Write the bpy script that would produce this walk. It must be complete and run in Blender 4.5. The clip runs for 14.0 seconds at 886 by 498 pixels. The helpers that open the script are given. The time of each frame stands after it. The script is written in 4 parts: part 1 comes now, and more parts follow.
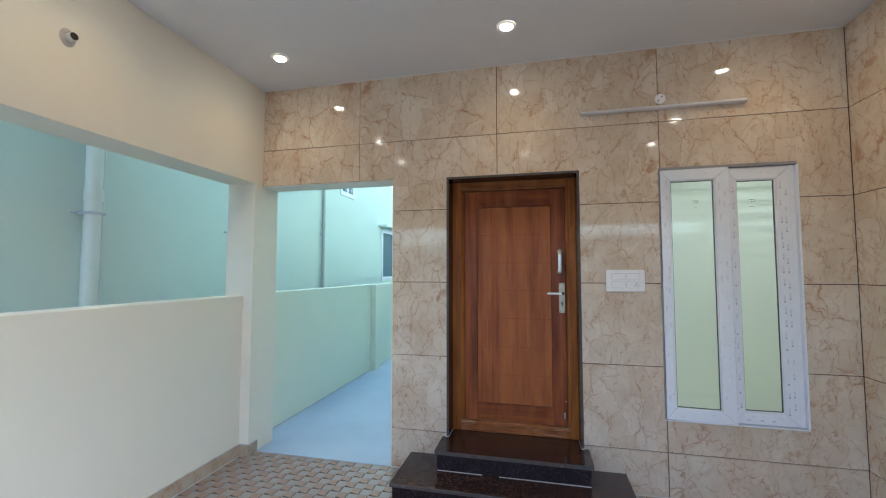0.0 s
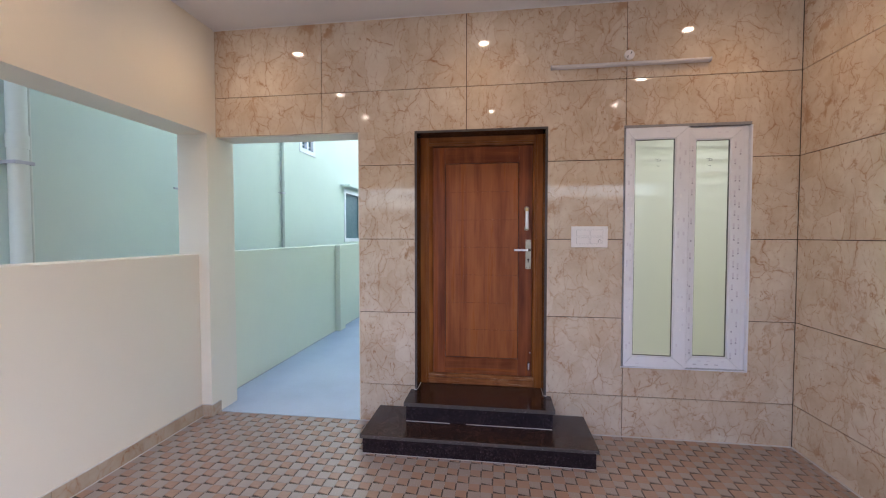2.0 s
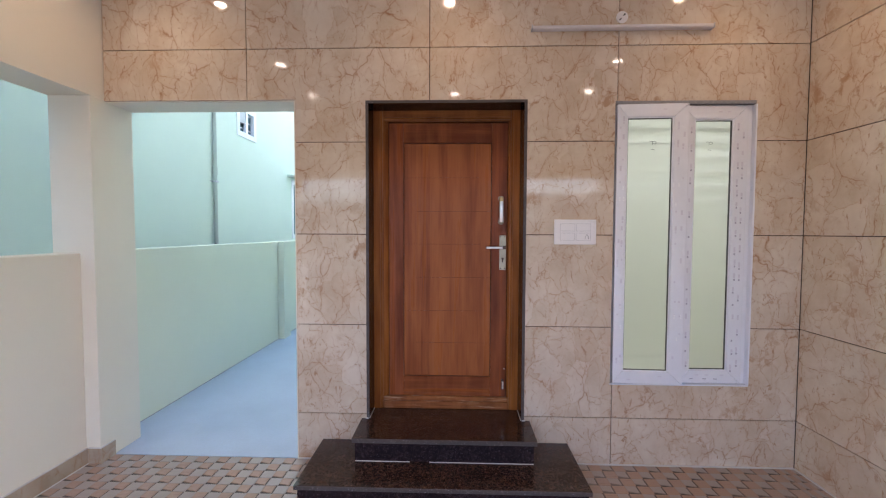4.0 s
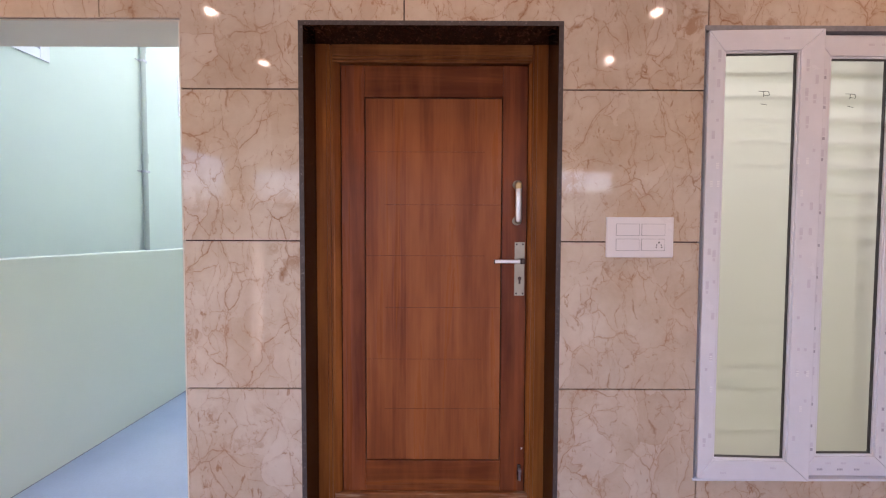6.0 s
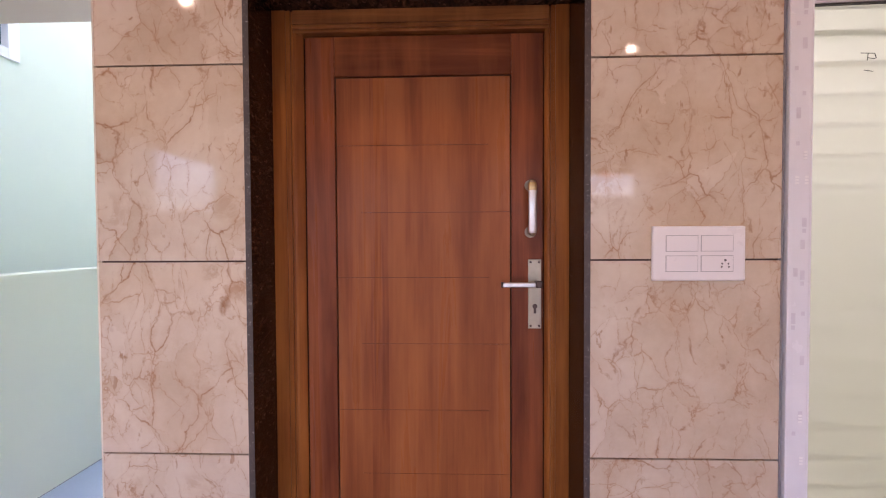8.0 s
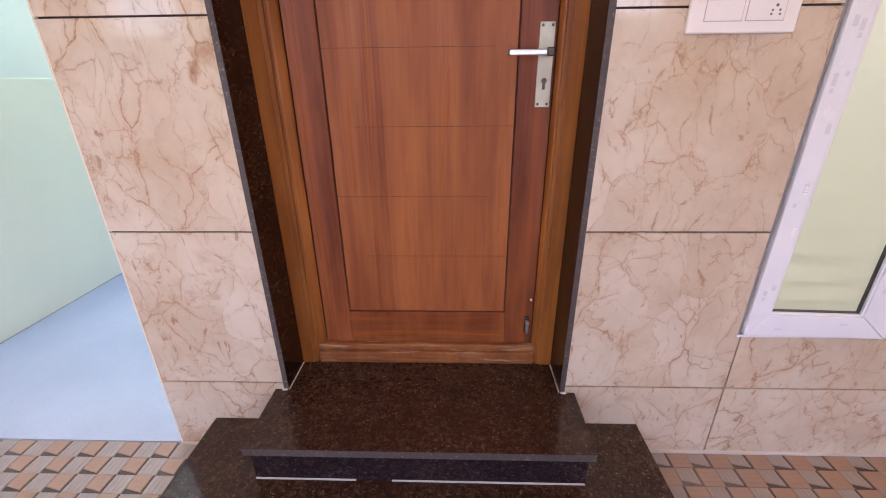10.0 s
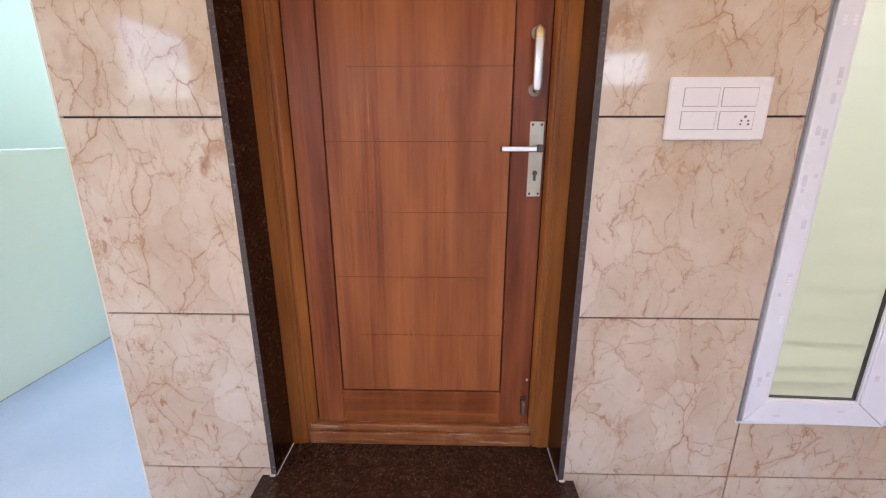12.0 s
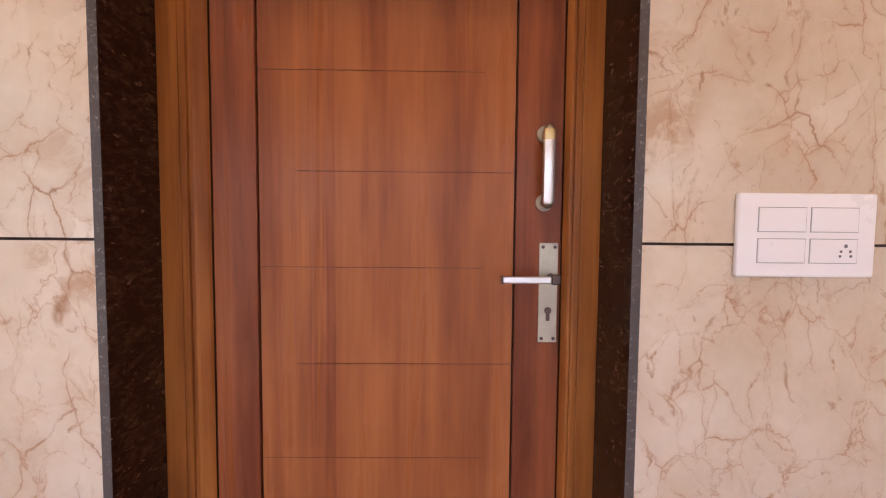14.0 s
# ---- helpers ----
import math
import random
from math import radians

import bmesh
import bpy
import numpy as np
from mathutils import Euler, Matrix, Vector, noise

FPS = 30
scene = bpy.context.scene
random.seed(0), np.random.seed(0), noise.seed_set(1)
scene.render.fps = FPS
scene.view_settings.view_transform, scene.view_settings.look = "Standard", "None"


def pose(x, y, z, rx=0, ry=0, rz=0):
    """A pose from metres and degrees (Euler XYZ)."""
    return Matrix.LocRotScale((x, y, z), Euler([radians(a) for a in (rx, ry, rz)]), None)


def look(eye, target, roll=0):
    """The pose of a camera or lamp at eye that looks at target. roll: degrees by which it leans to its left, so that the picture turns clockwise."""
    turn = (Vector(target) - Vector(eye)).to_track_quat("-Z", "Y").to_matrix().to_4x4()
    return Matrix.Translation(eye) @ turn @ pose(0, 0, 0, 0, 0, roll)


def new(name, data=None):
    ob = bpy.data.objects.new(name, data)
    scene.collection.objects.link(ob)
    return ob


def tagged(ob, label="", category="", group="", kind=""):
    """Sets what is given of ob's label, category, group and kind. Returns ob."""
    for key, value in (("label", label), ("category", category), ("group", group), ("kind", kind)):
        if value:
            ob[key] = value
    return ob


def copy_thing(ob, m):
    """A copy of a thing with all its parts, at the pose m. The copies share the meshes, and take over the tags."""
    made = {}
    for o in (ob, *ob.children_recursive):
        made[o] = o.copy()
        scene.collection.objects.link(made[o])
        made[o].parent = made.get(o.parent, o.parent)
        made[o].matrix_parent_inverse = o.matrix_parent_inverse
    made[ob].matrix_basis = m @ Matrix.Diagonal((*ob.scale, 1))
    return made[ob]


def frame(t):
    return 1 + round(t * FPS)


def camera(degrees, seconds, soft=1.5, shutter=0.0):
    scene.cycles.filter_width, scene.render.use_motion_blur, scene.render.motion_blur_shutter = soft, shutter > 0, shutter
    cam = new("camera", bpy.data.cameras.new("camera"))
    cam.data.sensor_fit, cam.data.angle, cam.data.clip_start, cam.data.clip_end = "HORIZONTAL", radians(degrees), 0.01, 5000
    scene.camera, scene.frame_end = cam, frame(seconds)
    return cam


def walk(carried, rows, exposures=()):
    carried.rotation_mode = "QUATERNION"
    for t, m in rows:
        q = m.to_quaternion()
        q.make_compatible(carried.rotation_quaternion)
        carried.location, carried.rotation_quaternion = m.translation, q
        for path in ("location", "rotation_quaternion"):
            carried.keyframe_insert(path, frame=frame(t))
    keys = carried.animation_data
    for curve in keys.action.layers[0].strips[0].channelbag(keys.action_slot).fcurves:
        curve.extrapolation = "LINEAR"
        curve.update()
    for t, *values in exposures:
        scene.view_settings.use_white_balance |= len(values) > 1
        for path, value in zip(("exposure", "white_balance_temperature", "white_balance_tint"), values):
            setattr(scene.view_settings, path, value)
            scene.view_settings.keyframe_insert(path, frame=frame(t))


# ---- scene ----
cam = camera(95.2, 14.0, soft=1.15)
PATH = [
    (0, (0.298, -3.253, 1.607), (-0.149, -1.307, 1.719), -0.0),
    (0.5, (0.329, -3.259, 1.589), (-0.186, -1.327, 1.636), 0.0),
    (1, (0.318, -3.248, 1.557), (-0.164, -1.307, 1.556), 0.0),
    (1.5, (0.298, -3.251, 1.547), (-0.09, -1.289, 1.507), -0.0),
    (2, (0.248, -3.23, 1.551), (-0.019, -1.249, 1.484), -0.0),
    (2.5, (0.212, -3.196, 1.551), (0.038, -1.205, 1.467), 0.1),
    (2.7, (0.21, -3.17, 1.538), (0.059, -1.177, 1.456), 0.2),
    (3.85, (0.178, -2.73, 1.535), (0.108, -0.733, 1.453), 0.2),
    (5, (0.145, -2.087, 1.533), (0.129, -0.089, 1.45), 0.2),
    (5.5, (0.164, -1.863, 1.548), (0.156, 0.135, 1.458), 0.1),
    (6, (0.155, -1.63, 1.553), (0.157, 0.368, 1.476), 0.2),
    (6.5, (0.164, -1.449, 1.558), (0.158, 0.551, 1.52), 0.1),
    (7, (0.193, -1.296, 1.578), (0.171, 0.704, 1.586), 0.0),
    (7.5, (0.216, -1.241, 1.591), (0.173, 0.758, 1.608), -0.1),
    (8, (0.226, -1.228, 1.584), (0.165, 0.771, 1.539), -0.3),
    (8.5, (0.235, -1.213, 1.554), (0.16, 0.777, 1.365), -0.5),
    (9, (0.241, -1.203, 1.507), (0.161, 0.755, 1.107), -0.6),
    (9.2, (0.235, -1.198, 1.48), (0.162, 0.738, 0.986), -0.7),
    (9.73, (0.231, -1.192, 1.4), (0.164, 0.681, 0.703), -0.7),
    (10.25, (0.226, -1.185, 1.325), (0.166, 0.632, 0.492), -0.6),
    (10.78, (0.221, -1.178, 1.292), (0.167, 0.616, 0.409), -0.5),
    (11.3, (0.219, -1.173, 1.343), (0.167, 0.648, 0.518), -0.4),
    (11.5, (0.223, -1.17, 1.384), (0.173, 0.677, 0.619), -0.2),
    (12, (0.23, -1.181, 1.468), (0.185, 0.745, 0.933), 0.0),
    (12.5, (0.233, -1.206, 1.539), (0.2, 0.768, 1.22), 0.2),
    (13, (0.25, -1.179, 1.538), (0.22, 0.814, 1.375), 0.1),
    (13.5, (0.253, -1.035, 1.536), (0.245, 0.963, 1.438), 0.2),
    (14, (0.234, -0.781, 1.548), (0.262, 1.217, 1.445), 0.5),
]
EXPOSURES = [
    (0.0, 2.41, 5270, 0), (0.5, 2.42, 5860, 16), (1.5, 2.42, 5920, 17), (2.7, 2.46, 5860, 16), (5.0, 2.57, 5790, 18),
    (6.0, 2.62, 6170, 30),
    (7.0, 2.67, 6310, 35), (9.0, 2.95, 6350, 33), (11.5, 3.25, 6040, 19), (12.5, 2.96, 6200, 20), (13.0, 2.94, 6330, 23),
    (14.0, 3.18, 6350, 26),
]
walk(cam, [(t, look(eye, target, roll)) for t, eye, target, roll in PATH], exposures=EXPOSURES)

# world, sun, lamps
SUN_EL, SUN_AZ = radians(44), radians(106)
world = bpy.data.worlds.new("sky")
scene.world = world
world.use_nodes = True
wn = world.node_tree
wn.nodes.clear()
sky = wn.nodes.new("ShaderNodeTexSky")
sky.sky_type = "NISHITA"
sky.sun_disc = False
sky.sun_elevation, sky.sun_rotation = SUN_EL, SUN_AZ
sky.dust_density = 2.5
bg = wn.nodes.new("ShaderNodeBackground")
bg.inputs["Strength"].default_value = 0.15
out = wn.nodes.new("ShaderNodeOutputWorld")
wn.links.new(sky.outputs["Color"], bg.inputs["Color"])
wn.links.new(bg.outputs["Background"], out.inputs["Surface"])

sun_data = bpy.data.lights.new("sun", "SUN")
sun_data.energy, sun_data.angle, sun_data.color = 3.0, radians(2), (1.0, 0.95, 0.88)
sun = new("sun", sun_data)
sun_way = Vector((math.sin(SUN_AZ) * math.cos(SUN_EL), math.cos(SUN_AZ) * math.cos(SUN_EL), math.sin(SUN_EL)))
sun.matrix_world = look(sun_way * 40, (0, 0, 0))

LAMP_WATTS, LAMP_COLOR = 2.3, (1.0, 0.62, 0.28)
LAMP_SPOTS = [(-1.66, -0.5), (0.12, -0.52), (1.84, -0.5), (-1.68, -1.63), (1.83, -1.62), (-1.69, -2.6), (0.15, -2.56), (1.82, -2.5)]
CEIL = 3.3
for lx, ly in LAMP_SPOTS:
    d = bpy.data.lights.new("downlight_lamp", "SPOT")
    d.energy, d.color, d.shadow_soft_size = LAMP_WATTS, LAMP_COLOR, 0.03
    d.spot_size, d.spot_blend = radians(138), 0.9
    new("downlight_lamp", d).matrix_world = look((lx, ly, CEIL - 0.015), (lx, ly, 0))
# unseen fill light added in the room to brighten the window panes
room_d = bpy.data.lights.new("room_fill", "AREA")
room_d.energy, room_d.color, room_d.shape, room_d.size, room_d.size_y = 4.7, (1.0, 0.98, 0.93), "RECTANGLE", 1.3, 2.0
new("room_fill", room_d).matrix_world = look((1.7, 1.6, 3.1), (1.7, 1.6, 0))


# materials
def node(nt, kind, **values):
    n = nt.nodes.new(kind)
    for k, v in values.items():
        n.inputs[k.replace("_", " ")].default_value = v
    return n


def material(name, color=(0.8, 0.8, 0.8), rough=0.5, metal=0.0):
    m = bpy.data.materials.new(name)
    m.use_nodes = True
    b = m.node_tree.nodes["Principled BSDF"]
    b.inputs["Base Color"].default_value = (*color, 1)
    b.inputs["Roughness"].default_value = rough
    b.inputs["Metallic"].default_value = metal
    return m, m.node_tree, b


def coords(nt, scale=(1, 1, 1), per_object=0.0, world_space=False):
    src = nt.nodes.new("ShaderNodeNewGeometry" if world_space else "ShaderNodeTexCoord")
    o = src.outputs["Position" if world_space else "Object"]
    if per_object:
        info = nt.nodes.new("ShaderNodeObjectInfo")
        mul = nt.nodes.new("ShaderNodeVectorMath")
        mul.operation = "MULTIPLY_ADD"
        comb = nt.nodes.new("ShaderNodeCombineXYZ")
        for k in range(3):
            nt.links.new(info.outputs["Random"], comb.inputs[k])
        nt.links.new(comb.outputs[0], mul.inputs[0])
        mul.inputs[1].default_value = (per_object, per_object * 1.7, per_object * 0.6)
        nt.links.new(o, mul.inputs[2])
        o = mul.outputs[0]
    mp = nt.nodes.new("ShaderNodeMapping")
    mp.inputs["Scale"].default_value = scale
    nt.links.new(o, mp.inputs["Vector"])
    return mp.outputs["Vector"]


def noise_tex(nt, vec, scale, detail=4, rough=0.55, distortion=0.0):
    n = node(nt, "ShaderNodeTexNoise", Scale=scale, Detail=detail, Roughness=rough, Distortion=distortion)
    nt.links.new(vec, n.inputs["Vector"])
    return n.outputs["Fac"]


def ramp(nt, fac, *stops):
    r = nt.nodes.new("ShaderNodeValToRGB")
    e = r.color_ramp.elements
    while len(e) < len(stops):
        e.new(0.5)
    for el, (p, c) in zip(e, stops):
        el.position = p
        el.color = (*c, 1) if len(c) == 3 else c
    nt.links.new(fac, r.inputs["Fac"])
    return r.outputs["Color"]


def mix(nt, fac, a, b, how="MIX"):
    n = nt.nodes.new("ShaderNodeMix")
    n.data_type, n.blend_type = "RGBA", how
    for i, v in ((0, fac), (6, a), (7, b)):
        if isinstance(v, (int, float)):
            n.inputs[i].default_value = v if i == 0 else (v, v, v, 1)
        elif isinstance(v, tuple):
            n.inputs[i].default_value = (*v, 1)
        else:
            nt.links.new(v, n.inputs[i])
    return n.outputs[2]


def bump(nt, b, height, strength=0.2, dist=0.002):
    n = node(nt, "ShaderNodeBump", Strength=strength, Distance=dist)
    nt.links.new(height, n.inputs["Height"])
    nt.links.new(n.outputs["Normal"], b.inputs["Normal"])


def grey(v):
    return (v, v, v)


def paint(name, color, dark, rough=0.6, grain=0.12):
    m, nt, b = material(name, color, rough)
    v = coords(nt, world_space=True)
    big = ramp(nt, noise_tex(nt, v, 1.3, 5, 0.6), (0.3, grey(0.0)), (0.75, grey(1.0)))
    c = mix(nt, big, color, dark)
    nt.links.new(c, b.inputs["Base Color"])
    fine = noise_tex(nt, v, 160, 3)
    wavy = noise_tex(nt, v, 9, 2)
    bump(nt, b, mix(nt, 0.75, fine, wavy), grain, 0.003)
    return m


CREAM = paint("cream_wall_paint", (0.84, 0.785, 0.67), (0.81, 0.755, 0.64))
MINT = paint("pale_mint_cream_paint", (0.68, 0.755, 0.68), (0.65, 0.725, 0.65), 0.7, 0.2)
COMPOUND = paint("cream_compound_paint", (0.78, 0.805, 0.665), (0.75, 0.775, 0.635), 0.7, 0.2)
WHITE_CEIL = paint("ceiling_paint", (0.74, 0.73, 0.73), (0.71, 0.70, 0.70), 0.7, 0.06)
RENDERED = paint("grey_cement_render", (0.44, 0.42, 0.38), (0.38, 0.36, 0.325), 0.85, 0.3)
ROOM = paint("pale_lime_room_paint", (0.75, 0.765, 0.655), (0.72, 0.74, 0.63))


def marble(name, per_object=7.0, tone=1.0, gloss=0.06):
    m, nt, b = material(name, (0.6, 0.48, 0.36), gloss)
    v = coords(nt, per_object=per_object)

    def warped(src, scale, amount, detail):
        n = node(nt, "ShaderNodeTexNoise", Scale=scale, Detail=detail, Roughness=0.6)
        nt.links.new(src, n.inputs["Vector"])
        w = nt.nodes.new("ShaderNodeVectorMath")
        w.operation = "MULTIPLY_ADD"
        w.inputs[1].default_value = (amount, amount, amount)
        nt.links.new(n.outputs["Color"], w.inputs[0])
        nt.links.new(src, w.inputs[2])
        return w.outputs[0]

    def both(a, c):
        return mix(nt, 1.0, a, c, "MULTIPLY")

    def tint(r, g, bl):
        return (r * tone, g * tone, bl * tone)

    cloud = noise_tex(nt, v, 3.4, 7, 0.66)
    prev = ramp(nt, cloud, (0.30, tint(0.56, 0.43, 0.305)), (0.48, tint(0.65, 0.525, 0.395)), (0.68, tint(0.73, 0.63, 0.505)))
    bent = warped(warped(v, 2.2, 0.24, 3.0), 19.0, 0.045, 6.0)
    lean = nt.nodes.new("ShaderNodeMapping")
    lean.inputs["Rotation"].default_value = (0.0, radians(35), radians(35))
    lean.inputs["Scale"].default_value = (1.25, 1.0, 0.72)
    nt.links.new(bent, lean.inputs["Vector"])
    # pale and dull fragments between the veins
    frag = node(nt, "ShaderNodeTexVoronoi", Scale=6.0)
    nt.links.new(lean.outputs[0], frag.inputs["Vector"])
    prev = mix(nt, ramp(nt, frag.outputs["Color"], (0.55, grey(0.0)), (0.95, grey(0.55))), prev, tint(0.775, 0.675, 0.565))
    prev = mix(nt, ramp(nt, frag.outputs["Color"], (0.08, grey(0.30)), (0.35, grey(0.0))), prev, tint(0.55, 0.40, 0.275))
    # broken veins in three sizes: soft halo, thin line, darker knots on it
    for scale, width, vein, lo, hi in ((3.6, 0.011, (0.33, 0.145, 0.062), 0.43, 0.58), (6.0, 0.012, (0.40, 0.20, 0.10), 0.43, 0.60), (10.5, 0.017, (0.45, 0.255, 0.145), 0.43, 0.62)):
        vo = node(nt, "ShaderNodeTexVoronoi", Scale=scale)
        vo.feature = "DISTANCE_TO_EDGE"
        nt.links.new(lean.outputs[0], vo.inputs["Vector"])
        msk = ramp(nt, noise_tex(nt, v, scale * 1.35, 5, 0.72), (lo, grey(0.0)), (hi, grey(1.0)))
        halo = ramp(nt, vo.outputs["Distance"], (0.0, grey(0.32)), (width * 7, grey(0.0)))
        prev = mix(nt, both(halo, msk), prev, tint(0.52, 0.335, 0.21))
        line = ramp(nt, vo.outputs["Distance"], (0.0, grey(0.85)), (width, grey(0.0)))
        prev = mix(nt, both(line, msk), prev, vein)
        knot = both(ramp(nt, vo.outputs["Distance"], (0.0, grey(1.0)), (width * 3.2, grey(0.0))), ramp(nt, noise_tex(nt, v, scale * 2.4, 3, 0.6), (0.61, grey(0.0)), (0.70, grey(0.75))))
        prev = mix(nt, knot, prev, (0.35, 0.17, 0.08))
    stain = both(ramp(nt, noise_tex(nt, bent, 8.5, 5, 0.65), (0.53, grey(0.0)), (0.62, grey(0.75))), ramp(nt, noise_tex(nt, v, 2.1, 2), (0.55, grey(0.0)), (0.66, grey(1.0))))
    prev = mix(nt, stain, prev, tint(0.43, 0.24, 0.125))
    slim = coords(nt, (1.0, 1.0, 0.38), per_object)
    fleck = both(ramp(nt, noise_tex(nt, slim, 42, 3, 0.55), (0.635, grey(0.0)), (0.69, grey(0.7))), ramp(nt, noise_tex(nt, v, 4.5, 2), (0.50, grey(0.0)), (0.60, grey(1.0))))
    prev = mix(nt, fleck, prev, (0.38, 0.19, 0.095))
    nt.links.new(prev, b.inputs["Base Color"])
    b.inputs["IOR"].default_value = 1.54
    bump(nt, b, noise_tex(nt, v, 1.7, 1), 0.004, 0.01)
    return m


MARBLE = marble("polished_beige_marble_tile")
SKIRT_MARBLE = marble("beige_skirting_tile", 5.0, 0.72, 0.2)

GROUT = material("brown_grout", (0.06, 0.032, 0.022), 0.9)[0]
WHITE_GROUT = material("white_cement_line", (0.62, 0.59, 0.56), 0.9)[0]


def wood(name, dark, mid, light, rough=0.38, per_object=4.0, stretch=(26, 26, 1.1), strip=0.0):
    m, nt, b = material(name, mid, rough)
    v = coords(nt, stretch, per_object)
    g = noise_tex(nt, v, 1.0, 6, 0.6, 0.6)
    fine = noise_tex(nt, coords(nt, (stretch[0] * 6, stretch[1] * 6, stretch[2] * 3), per_object), 1.0, 3)
    c = ramp(nt, g, (0.28, dark), (0.5, mid), (0.72, light))
    c = mix(nt, mix(nt, 0.12, ramp(nt, fine, (0.35, grey(0.0)), (0.72, grey(0.75))), 0.0), c, dark)
    if strip:
        sep = nt.nodes.new("ShaderNodeSeparateXYZ")
        nt.links.new(coords(nt), sep.inputs[0])
        snap = nt.nodes.new("ShaderNodeMath")
        snap.operation = "SNAP"
        nt.links.new(sep.outputs["X"], snap.inputs[0])
        snap.inputs[1].default_value = strip
        tone = nt.nodes.new("ShaderNodeTexWhiteNoise")
        tone.noise_dimensions = "1D"
        nt.links.new(snap.outputs[0], tone.inputs["W"])
        c = mix(nt, ramp(nt, tone.outputs["Value"], (0.1, grey(0.0)), (0.9, grey(0.38))), c, light)
    b.inputs["Specular IOR Level"].default_value = 0.20
    patch = ramp(nt, noise_tex(nt, coords(nt, (11, 11, 1.6), per_object), 1.0, 4), (0.42, grey(0.0)), (0.70, grey(0.7)))
    c = mix(nt, patch, c, light)
    shade = ramp(nt, noise_tex(nt, coords(nt, (4, 4, 1.6), per_object), 1.3, 4), (0.50, grey(0.0)), (0.80, grey(0.2)))
    c = mix(nt, shade, c, dark)
    nt.links.new(c, b.inputs["Base Color"])
    nt.links.new(ramp(nt, g, (0.3, grey(rough + 0.08)), (0.7, grey(rough - 0.06))), b.inputs["Roughness"])
    bump(nt, b, fine, 0.12, 0.001)
    return m


LEAF_WOOD = wood("teak_leaf_wood", (0.145, 0.034, 0.014), (0.26, 0.071, 0.025), (0.44, 0.150, 0.047), 0.30, stretch=(15, 15, 0.7), strip=0.062)
STILE_WOOD = wood("dark_teak_stile_wood", (0.125, 0.030, 0.013), (0.235, 0.061, 0.022), (0.37, 0.113, 0.037), 0.30, stretch=(13, 13, 0.8))
# darkened teak: the shade inside the engraved lines is in its colour
GROOVE_SHADE_WOOD = wood("shaded_teak_groove", (0.07, 0.019, 0.009), (0.125, 0.035, 0.014), (0.17, 0.05, 0.02))
RAIL_WOOD = wood("teak_rail_wood", (0.13, 0.029, 0.010), (0.215, 0.056, 0.018), (0.36, 0.118, 0.034), 0.30, stretch=(0.8, 17, 17))
FRAME_WOOD = wood("teak_frame_wood", (0.175, 0.048, 0.011), (0.29, 0.095, 0.021), (0.44, 0.16, 0.037), 0.32, stretch=(15, 15, 0.7))
SILL_WOOD = wood("teak_sill_wood", (0.14, 0.045, 0.013), (0.26, 0.092, 0.026), (0.39, 0.16, 0.05), 0.42, stretch=(1.1, 26, 26))
def scuffed_sill():
    m = wood("worn_teak_sill_wood", (0.13, 0.036, 0.012), (0.25, 0.082, 0.026), (0.38, 0.15, 0.05), 0.45, stretch=(1.1, 26, 26))
    nt = m.node_tree
    b = nt.nodes["Principled BSDF"]
    old = b.inputs["Base Color"].links[0].from_socket
    scuff = ramp(nt, noise_tex(nt, coords(nt, (5, 30, 60), world_space=True), 1.0, 4, 0.7), (0.56, grey(0.0)), (0.72, grey(0.7)))
    nt.links.new(mix(nt, scuff, old, (0.62, 0.42, 0.27)), b.inputs["Base Color"])
    return m


SCUFFED = scuffed_sill()
# near-black leaf backing, puts the shadow into the gaps round stiles and panel
GAP_SHADE = material("leaf_gap_shade", (0.055, 0.018, 0.010), 0.8)[0]


def granite(name, dark, fleck, rough, slant=(1.0, 1.0, 1.0), gloss=0.4):
    m, nt, b = material(name, dark, rough)
    v = coords(nt, per_object=3.0)
    long = coords(nt, slant, 3.0)
    n1 = noise_tex(nt, long, 62, 5, 0.72, 0.9)
    n2 = noise_tex(nt, long, 105, 3, 0.6, 0.4)
    c = ramp(nt, n1, (0.44, dark), (0.56, tuple(0.45 * k for k in fleck)), (0.70, fleck))
    c = mix(nt, ramp(nt, noise_tex(nt, v, 13, 4, 0.6), (0.42, grey(0.0)), (0.66, grey(0.7))), c, dark)
    c = mix(nt, ramp(nt, n2, (0.62, grey(0.0)), (0.70, grey(0.75))), c, (fleck[0] * 1.7, fleck[1] * 1.9, fleck[2] * 2.1))
    nt.links.new(c, b.inputs["Base Color"])
    nt.links.new(ramp(nt, noise_tex(nt, v, 5, 4, 0.6), (0.35, grey(rough * 0.75)), (0.7, grey(rough * 1.5))), b.inputs["Roughness"])
    b.inputs["Specular IOR Level"].default_value = gloss
    return m


GRANITE = granite("polished_dark_brown_granite", (0.027, 0.0125, 0.0095), (0.125, 0.068, 0.046), 0.13)
GRANITE_JAMB = granite("polished_granite_lining", (0.024, 0.0095, 0.006), (0.10, 0.05, 0.032), 0.16, (0.7, 0.45, 1.0), 0.16)
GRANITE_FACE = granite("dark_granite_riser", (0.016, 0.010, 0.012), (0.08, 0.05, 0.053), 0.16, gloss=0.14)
GRANITE_EDGE = granite("sawn_granite_edge", (0.075, 0.060, 0.056), (0.19, 0.155, 0.14), 0.42)


